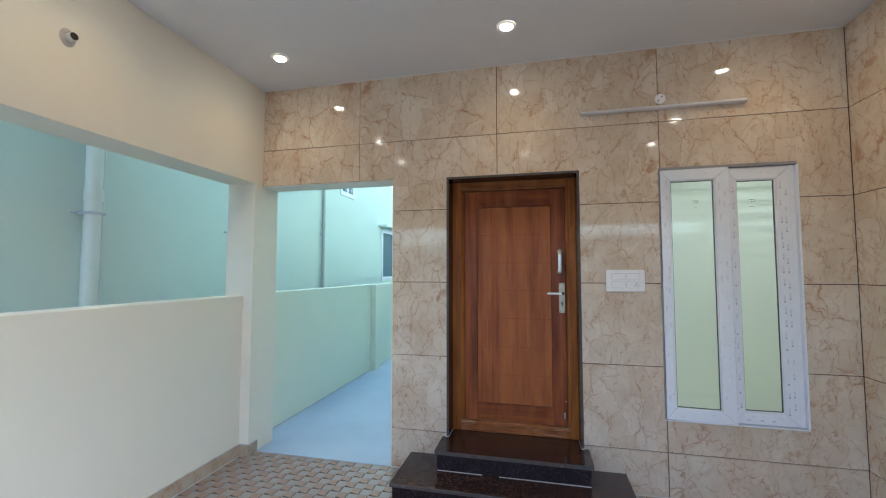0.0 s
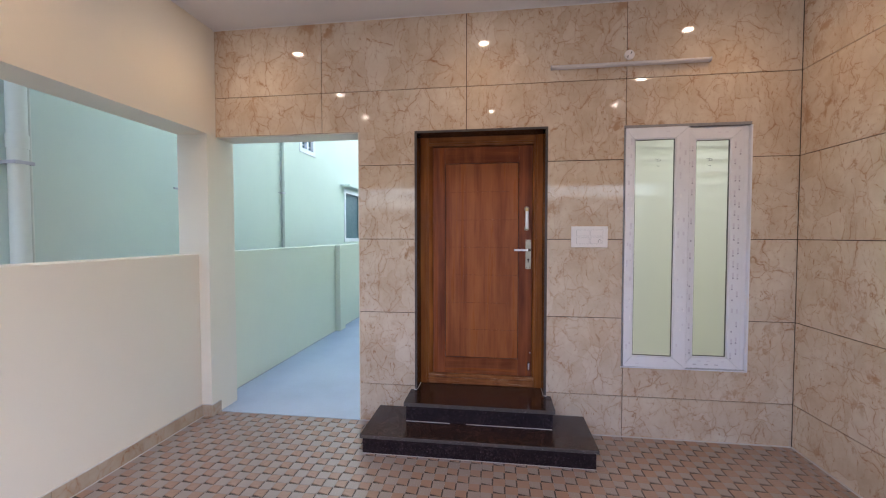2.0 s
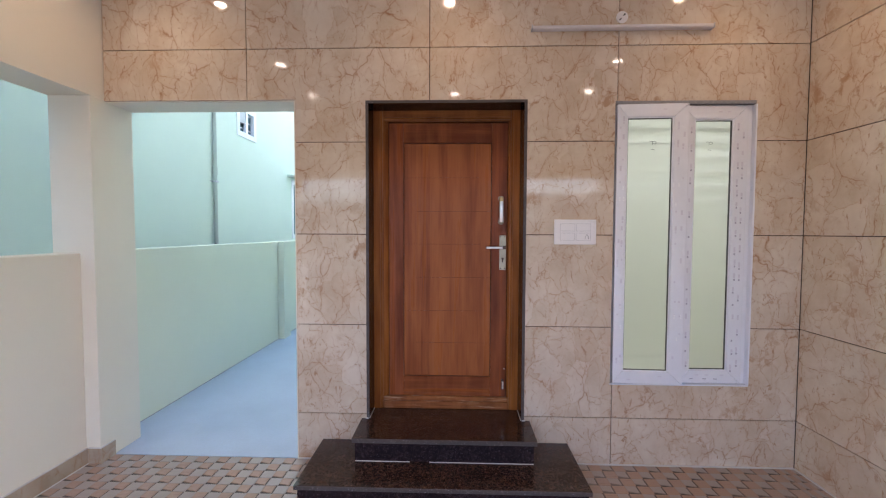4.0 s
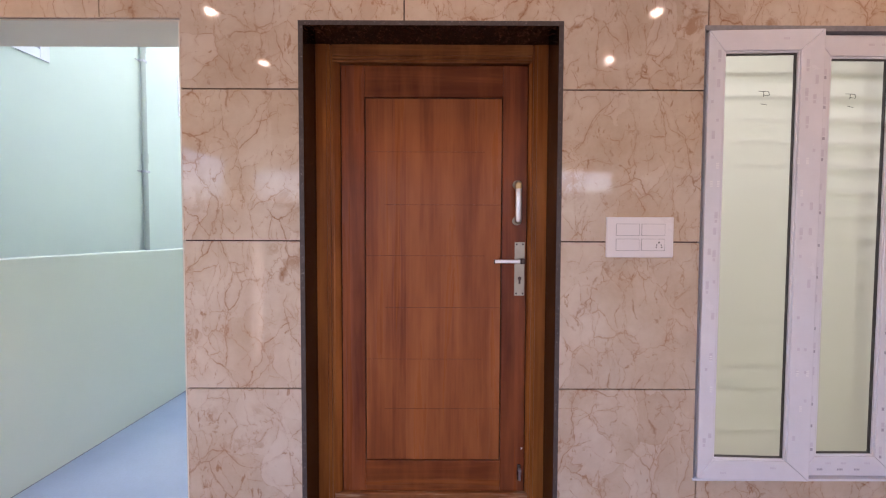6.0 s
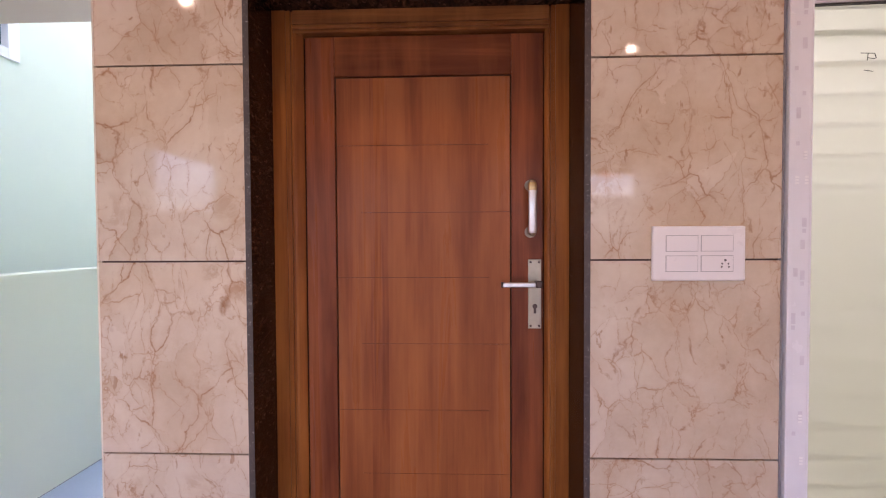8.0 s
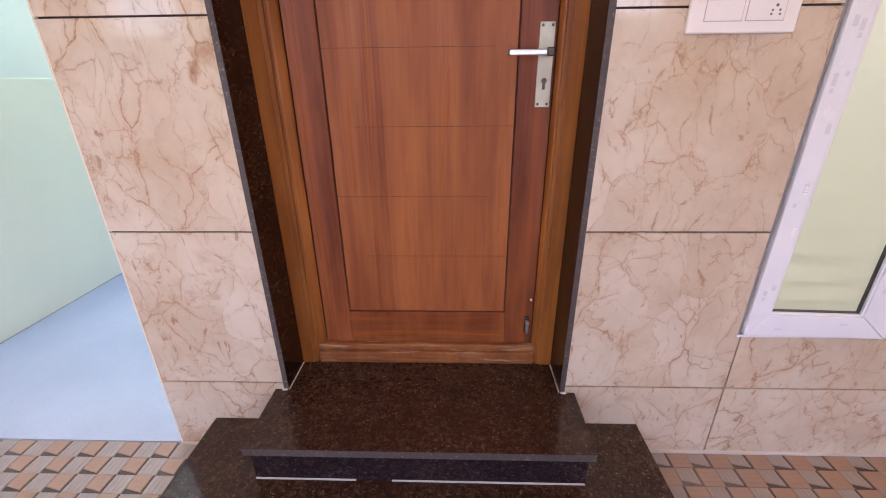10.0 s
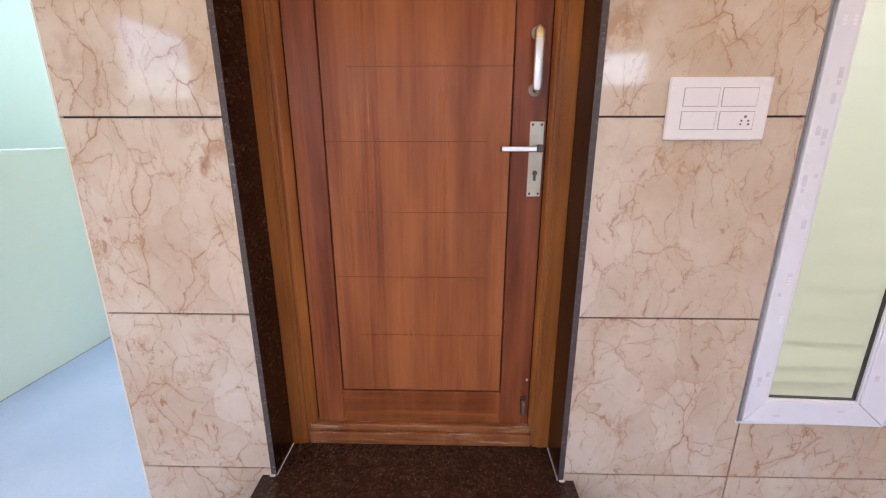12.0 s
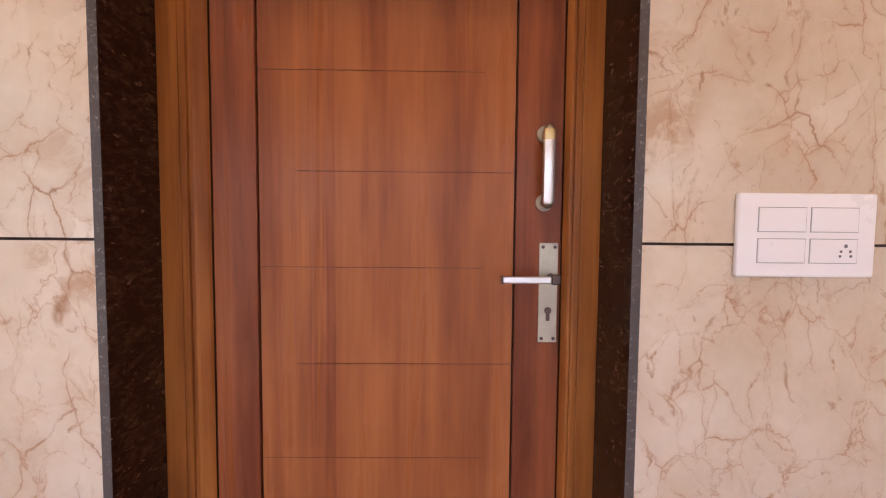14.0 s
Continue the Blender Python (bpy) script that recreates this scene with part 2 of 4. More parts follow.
def plain(name, color, rough, metal=0.0, scale=30.0, vary=0.12, b_strength=0.04):
    m, nt, b = material(name, color, rough, metal)
    v = coords(nt, per_object=2.0)
    f = noise_tex(nt, v, scale, 4, 0.6)
    c = mix(nt, f, tuple(k * (1 + vary) for k in color), tuple(k * (1 - vary) for k in color))
    nt.links.new(c, b.inputs["Base Color"])
    nt.links.new(ramp(nt, f, (0.3, grey(max(0.02, rough * 0.8))), (0.7, grey(min(1, rough * 1.25)))), b.inputs["Roughness"])
    bump(nt, b, f, b_strength, 0.001)
    return m


PRINT_DARK = plain("grey_violet_print", (0.46, 0.45, 0.52), 0.4)
PRINT_FAINT = plain("faint_violet_print", (0.70, 0.68, 0.745), 0.35)
PRINT_WHITE = plain("white_print", (0.95, 0.95, 0.97), 0.2)
MODULE_GAP = plain("switch_module_gap", (0.42, 0.40, 0.40), 0.6)
PIN = plain("grey_socket_pin_hole", (0.16, 0.15, 0.155), 0.7)
UPVC = plain("white_upvc_with_film", (0.85, 0.853, 0.90), 0.22, 0, 14, 0.06)
UPVC_GREY = plain("grey_film_on_upvc", (0.52, 0.51, 0.55), 0.35, 0, 18, 0.12)
SEALANT = plain("grey_cement_edge", (0.30, 0.29, 0.30), 0.9, 0, 60, 0.3, 0.3)
GASKET = plain("black_gasket", (0.05, 0.05, 0.05), 0.5)
PLASTIC = plain("white_switch_plastic", (0.88, 0.84, 0.83), 0.3, 0, 10, 0.02)
PIPE = plain("painted_pvc_pipe", (0.74, 0.76, 0.68), 0.45, 0, 6, 0.06)
STEEL = plain("brushed_steel", (0.78, 0.76, 0.74), 0.34, 1.0, 8, 0.04, 0.0)
BRASS = plain("aged_brass_nickel", (0.44, 0.38, 0.29), 0.42, 1.0, 25, 0.15, 0.0)
YELLOW_BRASS = plain("worn_yellow_brass", (0.66, 0.50, 0.25), 0.34, 1.0, 25, 0.12, 0.0)
DARK_METAL = plain("dark_bronze", (0.10, 0.07, 0.06), 0.35, 1.0)
HOLE = plain("dark_hole", (0.012, 0.009, 0.008), 0.8)
REDPIPE = plain("dark_red_pipe_mouth", (0.022, 0.003, 0.003), 0.6)
PLASTER = plain("grey_plaster_patch", (0.55, 0.50, 0.46), 0.9, 0, 30, 0.2, 0.3)
GRILLE = plain("cream_painted_grille", (0.50, 0.52, 0.41), 0.5)
INK = plain("black_marker", (0.03, 0.04, 0.035), 0.7)
TUBE = plain("milky_batten", (0.70, 0.66, 0.66), 0.35, 0, 10, 0.03)
DARKROOM = plain("dark_window_glass", (0.05, 0.115, 0.135), 0.5)
PIPE_DARK = plain("grey_green_pvc_pipe", (0.42, 0.46, 0.41), 0.5, 0, 6, 0.08)


def cement_floor():
    m, nt, b = material("pale_cement_floor", (0.5, 0.52, 0.54), 0.55)
    v = coords(nt, world_space=True)
    c = ramp(nt, noise_tex(nt, v, 1.6, 6, 0.6), (0.3, (0.38, 0.45, 0.555)), (0.7, (0.46, 0.535, 0.645)))
    nt.links.new(mix(nt, ramp(nt, noise_tex(nt, v, 60, 3), (0.4, grey(0.0)), (0.8, grey(0.35))), c, (0.36, 0.41, 0.48)), b.inputs["Base Color"])
    bump(nt, b, noise_tex(nt, v, 40, 3), 0.1, 0.002)
    return m


CEMENT = cement_floor()


def paver_mat(name, a, c2, rough=0.45):
    m, nt, b = material(name, a, rough)
    v = coords(nt, per_object=9.0)
    c = mix(nt, noise_tex(nt, v, 7, 5, 0.65), a, c2)
    w = coords(nt, world_space=True)
    dust = ramp(nt, noise_tex(nt, w, 1.4, 6, 0.65), (0.45, grey(0.0)), (0.75, grey(0.45)))
    c = mix(nt, dust, c, (0.36, 0.31, 0.28))
    nt.links.new(c, b.inputs["Base Color"])
    bump(nt, b, noise_tex(nt, v, 150, 3), 0.15, 0.001)
    return m


PAVER_ORANGE = paver_mat("terracotta_paver", (0.42, 0.265, 0.18), (0.34, 0.215, 0.15), 0.30)
PAVER_GREY = paver_mat("grey_ribbed_paver", (0.39, 0.33, 0.295), (0.32, 0.27, 0.24), 0.30)
# dark brown carries the shade of the sloped recesses between cells
PAVER_RECESS_SHADE = paver_mat("shaded_paver_recess", (0.085, 0.062, 0.05), (0.065, 0.05, 0.04), 0.7)
# unseen ground kept dark to limit sunlight bounced onto the upper walls
EARTH = plain("low_bounce_earth", (0.11, 0.105, 0.098), 0.95, 0, 3, 0.25, 0.5)


def glass():
    m = bpy.data.materials.new("window_glass")
    m.use_nodes = True
    nt = m.node_tree
    nt.nodes.clear()
    clear = node(nt, "ShaderNodeBsdfTransparent", Color=(0.94, 0.95, 0.88, 1))
    milk = node(nt, "ShaderNodeBsdfTranslucent", Color=(0.90, 0.91, 0.84, 1))
    tr = node(nt, "ShaderNodeMixShader", Fac=0.77)
    nt.links.new(clear.outputs[0], tr.inputs[1])
    nt.links.new(milk.outputs[0], tr.inputs[2])
    gl = node(nt, "ShaderNodeBsdfGlossy", Roughness=0.015)
    fr = node(nt, "ShaderNodeFresnel", IOR=1.62)
    mx = nt.nodes.new("ShaderNodeMixShader")
    o = nt.nodes.new("ShaderNodeOutputMaterial")
    nt.links.new(fr.outputs[0], mx.inputs[0])
    nt.links.new(tr.outputs[0], mx.inputs[1])
    nt.links.new(gl.outputs[0], mx.inputs[2])
    nt.links.new(mx.outputs[0], o.inputs["Surface"])
    return m


GLASS = glass()


def emitter(name, color, strength):
    m, nt, b = material(name, color, 0.5)
    b.inputs["Emission Color"].default_value = (*color, 1)
    b.inputs["Emission Strength"].default_value = strength
    return m


LED = emitter("lit_led_disc", (1.0, 0.82, 0.60), 14.0)

# mesh helpers
ORIGIN = {}


def box(bm, x0, x1, y0, y1, z0, z1, bevel=0.0):
    r = bmesh.ops.create_cube(bm, size=1.0, matrix=Matrix.LocRotScale(((x0 + x1) / 2, (y0 + y1) / 2, (z0 + z1) / 2), None, (x1 - x0, y1 - y0, z1 - z0)))
    if bevel:
        edges = list({e for v in r["verts"] for e in v.link_edges})
        bmesh.ops.bevel(bm, geom=edges, offset=bevel, segments=2, affect="EDGES", profile=0.5)
    return bm


def boxes(*rows, bevel=0.0):
    bm = bmesh.new()
    for r in rows:
        box(bm, *r, bevel=bevel)
    return bm


def rod(bm, a, b, radius, seg=16, radius2=None):
    a, b = Vector(a), Vector(b)
    m = Matrix.Translation((a + b) / 2) @ (b - a).to_track_quat("Z", "Y").to_matrix().to_4x4()
    bmesh.ops.create_cone(bm, cap_ends=True, segments=seg, radius1=radius, radius2=radius if radius2 is None else radius2, depth=(b - a).length, matrix=m)
    return bm


def rods(*rows, seg=16):
    bm = bmesh.new()
    for r in rows:
        rod(bm, *r, seg=seg)
    return bm


def sheet(us, vs, w0, w1, place, solid):
    """A slab in the u-v plane from w0 to w1, with a cell between neighbouring us and vs wherever solid(u, v)."""
    bm = bmesh.new()
    verts, faces_used = {}, {}

    def vert(i, j, w):
        k = (i, j, w)
        if k not in verts:
            verts[k] = bm.verts.new(place(us[i], vs[j], (w0, w1)[w]))
        return verts[k]

    full = {(i, j) for i in range(len(us) - 1) for j in range(len(vs) - 1) if solid((us[i] + us[i + 1]) / 2, (vs[j] + vs[j + 1]) / 2)}
    for i, j in full:
        q = ((i, j), (i + 1, j), (i + 1, j + 1), (i, j + 1))
        bm.faces.new([vert(*p, 0) for p in q])
        bm.faces.new([vert(*p, 1) for p in reversed(q)])
        for (di, dj), p, r in (((0, -1), q[0], q[1]), ((1, 0), q[1], q[2]), ((0, 1), q[2], q[3]), ((-1, 0), q[3], q[0])):
            if (i + di, j + dj) not in full:
                bm.faces.new([vert(*r, 0), vert(*p, 0), vert(*p, 1), vert(*r, 1)])
    bmesh.ops.recalc_face_normals(bm, faces=bm.faces)
    return bm


def holed(u0, u1, v0, v1, holes, w0, w1, place):
    us = sorted({u0, u1, *(h for a in holes for h in a[:2] if u0 < h < u1)})
    vs = sorted({v0, v1, *(h for a in holes for h in a[2:] if v0 < h < v1)})
    return sheet(us, vs, w0, w1, place, lambda u, v: not any(a < u < b and c < v < d for a, b, c, d in holes))


def finish(name, bm, mat, smooth=False):
    lo = Vector([min(v.co[k] for v in bm.verts) for k in range(3)])
    hi = Vector([max(v.co[k] for v in bm.verts) for k in range(3)])
    base = Vector(((lo.x + hi.x) / 2, (lo.y + hi.y) / 2, lo.z))
    bmesh.ops.translate(bm, verts=bm.verts, vec=-base)
    me = bpy.data.meshes.new(name)
    bm.to_mesh(me)
    bm.free()
    for m in mat if isinstance(mat, (list, tuple)) else [mat]:
        me.materials.append(m)
    if smooth:
        for p in me.polygons:
            p.use_smooth = True
        me.set_sharp_from_angle(angle=radians(35))
    ob = new(name, me)
    return ob, base


def thing(name, bm, mat, label="", category="", group="", kind="", smooth=False):
    ob, base = finish(name, bm, mat, smooth)
    ob.location = base
    ORIGIN[ob] = base
    return tagged(ob, label, category, group, kind)


def empty(name, at, label="", category="", group="", kind=""):
    ob = new(name)
    ob.location = at
    ob.empty_display_size = 0.1
    ORIGIN[ob] = Vector(at)
    return tagged(ob, label, category, group, kind)


def part(name, bm, mat, parent, label="", smooth=False):
    ob, base = finish(name, bm, mat, smooth)
    ob.parent = parent
    ob.location = base - ORIGIN[parent]
    ORIGIN[ob] = base
    return tagged(ob, label)


def xz(u, v, w):
    return (u, w, v)


def yz(u, v, w):
    return (w, u, v)


def xy(u, v, w):
    return (u, v, w)


# plan
XL, XP, XR = -2.17, -0.886, 2.391          # porch side wall, passage edge, tiled side wall
DOOR = (-0.42, 0.632, 0.285, 2.392)
WIN = (1.19, 2.07, 0.545, 2.377)
PASS = (XL - 0.3, XP, -0.1, 2.40)
FRONT = -3.6
Z0, TW, TH = 0.315, 1.203, 0.603

# structure
ground = thing("ground", boxes((-400, 400, -400, 400, -0.32, -0.02)), EARTH, "bare dark earth around the houses", "ground", kind="structure")

wall_north = thing("wall_north", holed(XL - 0.28, XR + 0.25, -0.02, CEIL, [PASS, DOOR, WIN], 0.011, 0.235, xz), GROUT, "porch end wall clad in polished beige marble tiles", "wall", kind="structure")
wall_east = thing("wall_east", boxes((XR + 0.011, XR + 0.25, FRONT - 0.2, 0.0105, -0.02, CEIL)), GROUT, "porch side wall clad in polished beige marble tiles", "wall", kind="structure")
thing("passage_lintel_lining", boxes((XL, XP + 0.001, 0.013, 0.237, 2.392, 2.3995)), CREAM, "cream painted underside of the passage opening", "trim", kind="structure")
thing("passage_jamb_lining", boxes((XP - 0.006, XP - 0.001, 0.0, 0.237, 0.0, 2.392)), CREAM, "cream painted edge of the passage opening", "trim", kind="structure")

# porch side: column, beam, low parapet
thing("corner_column", boxes((XL - 0.28, XL, -0.105, 0.235, 0, 2.405), bevel=0.004), CREAM, "cream painted square corner column", "column", kind="structure")
thing("wall_west", boxes((XL - 0.28, XL, FRONT - 0.2, 0.0105, 2.405, CEIL), bevel=0.003), CREAM, "deep cream painted beam over the open porch side", "wall", kind="structure")
thing("parapet", boxes((XL - 0.27, -2.262, FRONT - 0.2, -0.105, 0, 1.392), bevel=0.006), CREAM, "low cream painted parapet wall", "wall", kind="structure")
thing("front_column", boxes((XL - 0.28, XL, FRONT + 0.15, FRONT + 0.4, 0, 2.405), bevel=0.004), CREAM, "cream painted front column", "column", kind="structure")
thing("wall_front", boxes((XL - 0.28, XR + 0.25, FRONT - 0.45, FRONT - 0.2, 2.405, CEIL)), CREAM, "cream painted beam over the porch front", "wall", kind="structure")
thing("ceiling", boxes((XL - 0.28, XR + 0.25, FRONT - 0.45, 0.235, CEIL, CEIL + 0.15)), WHITE_CEIL, "plain white painted porch ceiling", "ceiling", kind="structure")
thing("roof_slab", boxes((XL - 0.28, XR + 0.25, FRONT - 0.45, 0.235, CEIL + 0.151, CEIL + 0.25)), MINT, "concrete slab over the porch", "roof", kind="structure")

thing("ceiling_trim", boxes((XL + 0.001, XR - 0.001, -0.005, -0.0004, CEIL - 0.007, CEIL - 0.0005)), WHITE_CEIL, "thin white line where tiles meet the ceiling", "trim", kind="structure")

# own house beyond the porch
thing("wall_passage", boxes((XP, XP + 0.23, 0.236, 9.0, -0.02, 6.4)), MINT, "pale mint side wall of the house along the passage", "wall", kind="structure")
UZ0, UZ1 = CEIL + 0.251, 6.4
thing("wall_upper_front", boxes((XL - 0.28, XR + 0.25, FRONT - 0.45, FRONT - 0.22, UZ0, UZ1)), MINT, "plain upper storey front wall above the porch", "wall", kind="structure")
thing("wall_upper_west", boxes((XL - 0.28, XL - 0.05, FRONT - 0.219, 0.235, UZ0, UZ1)), MINT, "plain upper storey side wall above the porch", "wall", kind="structure")
thing("wall_upper_east", boxes((XR + 0.01, XR + 0.25, FRONT - 0.219, 0.235, UZ0, UZ1)), MINT, "plain upper storey side wall above the porch", "wall", kind="structure")
thing("wall_upper_north", boxes((XL - 0.049, XP - 0.001, 0.0, 0.235, UZ0, UZ1)), MINT, "plain upper storey wall beside the passage", "wall", kind="structure")
thing("house_roof", boxes((XP - 0.1, XR + 0.25, 0.236, 9.0, 6.41, 6.6), (XL - 0.35, XR + 0.25, FRONT - 0.5, 0.2355, 6.41, 6.6)), MINT, "flat concrete house roof", "roof", kind="structure")
thing("wall_house_back", boxes((XP + 0.231, XR + 0.25, 8.77, 9.0, -0.02, 6.4)), MINT, "plain back wall of the house", "wall", kind="structure")
thing("wall_house_east", boxes((XR + 0.01, XR + 0.25, 0.236, 8.76, -0.02, 6.4)), MINT, "plain east wall of the house", "wall", kind="structure")
thing("passage_floor", boxes((-2.36, XP, 0.004, 9.0, -0.03, 0.0)), CEMENT, "pale blue-grey cement floor of the side passage", "floor", kind="structure")
compound = thing("compound_wall", boxes((-2.50, -2.362, 0.236, 9.2, -0.02, 1.395), bevel=0.006), COMPOUND, "low cream compound wall beside the passage", "wall", kind="structure")
thing("compound_pier", boxes((-2.361, -2.272, 3.02, 3.24, 0.0, 1.393), bevel=0.006), COMPOUND, "cream painted pier on the compound wall", "pier", kind="structure")
# dark strip laid on the floor to draw the wall's shadow line
thing("passage_joint", boxes((-2.3615, -2.354, 0.24, 3.018, 0.0003, 0.003), (-2.3615, -2.354, 3.242, 8.99, 0.0003, 0.003)), SEALANT, "dark strip standing for the shadow line at the foot of the compound wall", "trim", kind="structure")
thing("passage_end_wall", boxes((-2.36, XP, 9.0, 9.2, -0.02, 2.2)), MINT, "plain wall closing the passage", "wall", kind="structure")

# unseen plain walls added across the lane: close the view behind, bound mirrored sky
thing("facing_wall", boxes((-9.0, 0.6, -10.2, -10.0, -0.02, 2.45), bevel=0.01), RENDERED, "added plain grey wall across the lane, out of view", "wall", kind="structure")
thing("facing_wall", boxes((0.601, 9.0, -10.25, -9.98, -0.02, 2.75), bevel=0.01), RENDERED, "added taller plain grey wall across the lane, out of view", "wall", kind="structure")

# room behind the window
RY1 = 2.9
thing("room_floor", boxes((XP + 0.231, XR + 0.009, 0.236, RY1, -0.02, 0.28)), ROOM, "plain room floor", "floor", kind="structure")
thing("room_wall_back", boxes((XP + 0.231, XR + 0.009, RY1, RY1 + 0.12, 0.28, 3.2)), ROOM, "pale lime painted room wall", "wall", kind="structure")
thing("room_wall_west", boxes((0.75, 0.85, 0.236, RY1, 0.281, 3.2)), ROOM, "pale lime painted room wall", "wall", kind="structure")
thing("room_wall_east", boxes((XR - 0.02, XR + 0.008, 0.236, RY1, 0.281, 3.2)), ROOM, "pale lime painted room wall", "wall", kind="structure")
thing("room_ceiling", boxes((XP + 0.231, XR + 0.009, 0.236, RY1 + 0.12, 3.2, 3.28)), WHITE_CEIL, "plain room ceiling", "ceiling", kind="structure")

# neighbouring house
NX = -3.3
NWIN1, NWIN2, NWIN3 = (3.74, 4.30, 3.10, 3.55), (5.86, 7.0, 1.43, 2.60), (1.42, 1.945, 3.06, 3.52)
neighbour = empty("neighbour_house", (NX - 2, 2, 0), "pale mint plastered neighbouring house with white windows", "house", kind="structure")
part("wall", holed(-3.45, 12.0, -0.02, 6.8, [NWIN1, NWIN2, NWIN3], NX, NX - 0.25, yz), MINT, neighbour)
part("wall_front", boxes((NX - 6, NX - 0.251, -3.45, -3.2, -0.02, 6.8)), MINT, neighbour)
part("roof", boxes((NX - 6, NX + 0.12, -3.55, 12.1, 6.801, 7.0)), MINT, neighbour)


def neighbour_window(y0, y1, z0, z1, mullion):
    w = 0.055
    win = part("window", boxes((NX - 0.05, NX + 0.015, y0 - 0.03, y0 + w, z0 - 0.03, z1 + 0.03), (NX - 0.05, NX + 0.015, y1 - w, y1 + 0.03, z0 - 0.03, z1 + 0.03), (NX - 0.05, NX + 0.015, y0 + w, y1 - w, z0 - 0.03, z0 + w), (NX - 0.05, NX + 0.015, y0 + w, y1 - w, z1 - w, z1 + 0.03), bevel=0.004), UPVC, neighbour, "white framed window")
    if mullion:
        part("mullion", boxes((NX - 0.045, NX + 0.01, (y0 + y1) / 2 - 0.03, (y0 + y1) / 2 + 0.03, z0 + w, z1 - w), bevel=0.003), UPVC, win)
        part("shutter", boxes((NX - 0.044, NX - 0.002, y0 + w, (y0 + y1) / 2 - 0.03, z0 + 0.20, z1 - w), bevel=0.003), UPVC_GREY, win, "pale closed shutter leaf")
        for k in range(3):
            z = z0 + 0.12 + k * 0.12
            part("louvre", boxes((NX - 0.04, NX - 0.03, y0 + w, y1 - w, z, z + 0.02)), UPVC_GREY, win)
    part("pane", boxes((NX - 0.06, NX - 0.051, y0 - 0.02, y1 + 0.02, z0 - 0.02, z1 + 0.02)), DARKROOM, win, "dark glass pane")


neighbour_window(*NWIN1, True)
neighbour_window(*NWIN2, False)
neighbour_window(*NWIN3, False)
part("sunshade", boxes((NX, NX + 0.22, 5.62, 7.3, 2.665, 2.715), bevel=0.004), MINT, neighbour, "thin concrete sunshade over the window")


def downpipe(y, r, offset, zs, coat):
    p = empty("drain_pipe", (NX + offset, y, 0), "white painted vertical drain pipe on the neighbouring wall", "pipe", "drain pipes")
    part("pipe", rods(((NX + offset, y, 0), (NX + offset, y, 6.7), r), seg=20), coat, p, smooth=True)
    for z in zs:
        part("clamp", boxes((NX, NX + offset + r + 0.004, y - r - 0.006, y + r + 0.006, z - 0.012, z + 0.012), (NX, NX + 0.012, y - r - 0.05, y + r + 0.01, z - 0.006, z + 0.006), bevel=0.002), UPVC_GREY, p, "thin grey wall clamp")
        part("socket", rods(((NX + offset, y, z + 0.10), (NX + offset, y, z + 0.20), r + 0.006), seg=20), coat, p, smooth=True)


downpipe(-0.70, 0.058, 0.080, (2.08, 4.4), PIPE)
downpipe(3.055, 0.026, 0.036, (2.25, 3.5), PIPE_DARK)
conduit = empty("conduit", (NX + 0.014, -0.575, 0), "thin white conduit beside the drain pipe", "conduit")
part("pipe", rods(((NX + 0.014, -0.575, 0), (NX + 0.014, -0.575, 6.7), 0.013), seg=12), PIPE, conduit, smooth=True)
thing("wall_spike", rods(((NX, 0.93, 2.065), (NX + 0.055, 0.93, 2.065), 0.010), ((NX + 0.05, 0.77, 2.069), (NX + 0.05, 0.96, 2.062), 0.011), seg=10), UPVC_GREY, "short grey metal hook in the neighbouring wall", "stub")

# skirting along the parapet and round the column
skirt = empty("baseboard", (-2.25, -1.8, 0), "beige marble skirting with a white top line", "skirting", kind="structure")
y = -0.105
while y > FRONT:
    y1 = max(y - 0.6, FRONT - 0.19)
    part("tile", boxes((-2.2615, -2.248, y1 + 0.002, y - 0.001, 0.0, 0.10), bevel=0.001), SKIRT_MARBLE, skirt)
    y -= 0.6
part("tile", boxes((-2.2475, XL + 0.012, -0.118, -0.1055, 0.0, 0.10), bevel=0.001), SKIRT_MARBLE, skirt)
part("tile", boxes((XL + 0.0005, XL + 0.012, -0.105, 0.0, 0.0, 0.10), bevel=0.001), SKIRT_MARBLE, skirt)
part("top_line", boxes((-2.2615, -2.249, FRONT - 0.19, -0.119, 0.1005, 0.1035), (-2.2475, XL + 0.011, -0.117, -0.1055, 0.1005, 0.1035), (XL + 0.0005, XL + 0.011, -0.105, 0.0, 0.1005, 0.1035)), WHITE_GROUT, skirt, "white cement line")
thing("floor_joint_line", boxes((0.93, XR - 0.01, -0.012, -0.0005, 0.0, 0.006), (XR - 0.012, XR - 0.0005, FRONT, -0.0125, 0.0, 0.006), (-2.2475, -2.240, FRONT, -0.12, 0.0, 0.004), (XP, -0.72, -0.010, -0.0005, 0, 0.006)), WHITE_GROUT, "white cement line where wall meets floor", "trim", kind="structure")

# granite steps
steps = empty("entrance_steps", (0.1, -0.2, 0), "two polished dark brown granite entrance steps", "steps")
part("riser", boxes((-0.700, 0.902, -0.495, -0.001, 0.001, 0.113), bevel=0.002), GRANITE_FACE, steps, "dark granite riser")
part("tread", boxes((-0.716, 0.918, -0.512, -0.001, 0.1135, 0.1395), bevel=0.004), [GRANITE, GRANITE_EDGE], steps, "polished granite tread with a sawn grey edge")
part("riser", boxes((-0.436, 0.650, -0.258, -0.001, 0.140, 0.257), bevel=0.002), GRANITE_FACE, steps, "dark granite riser")
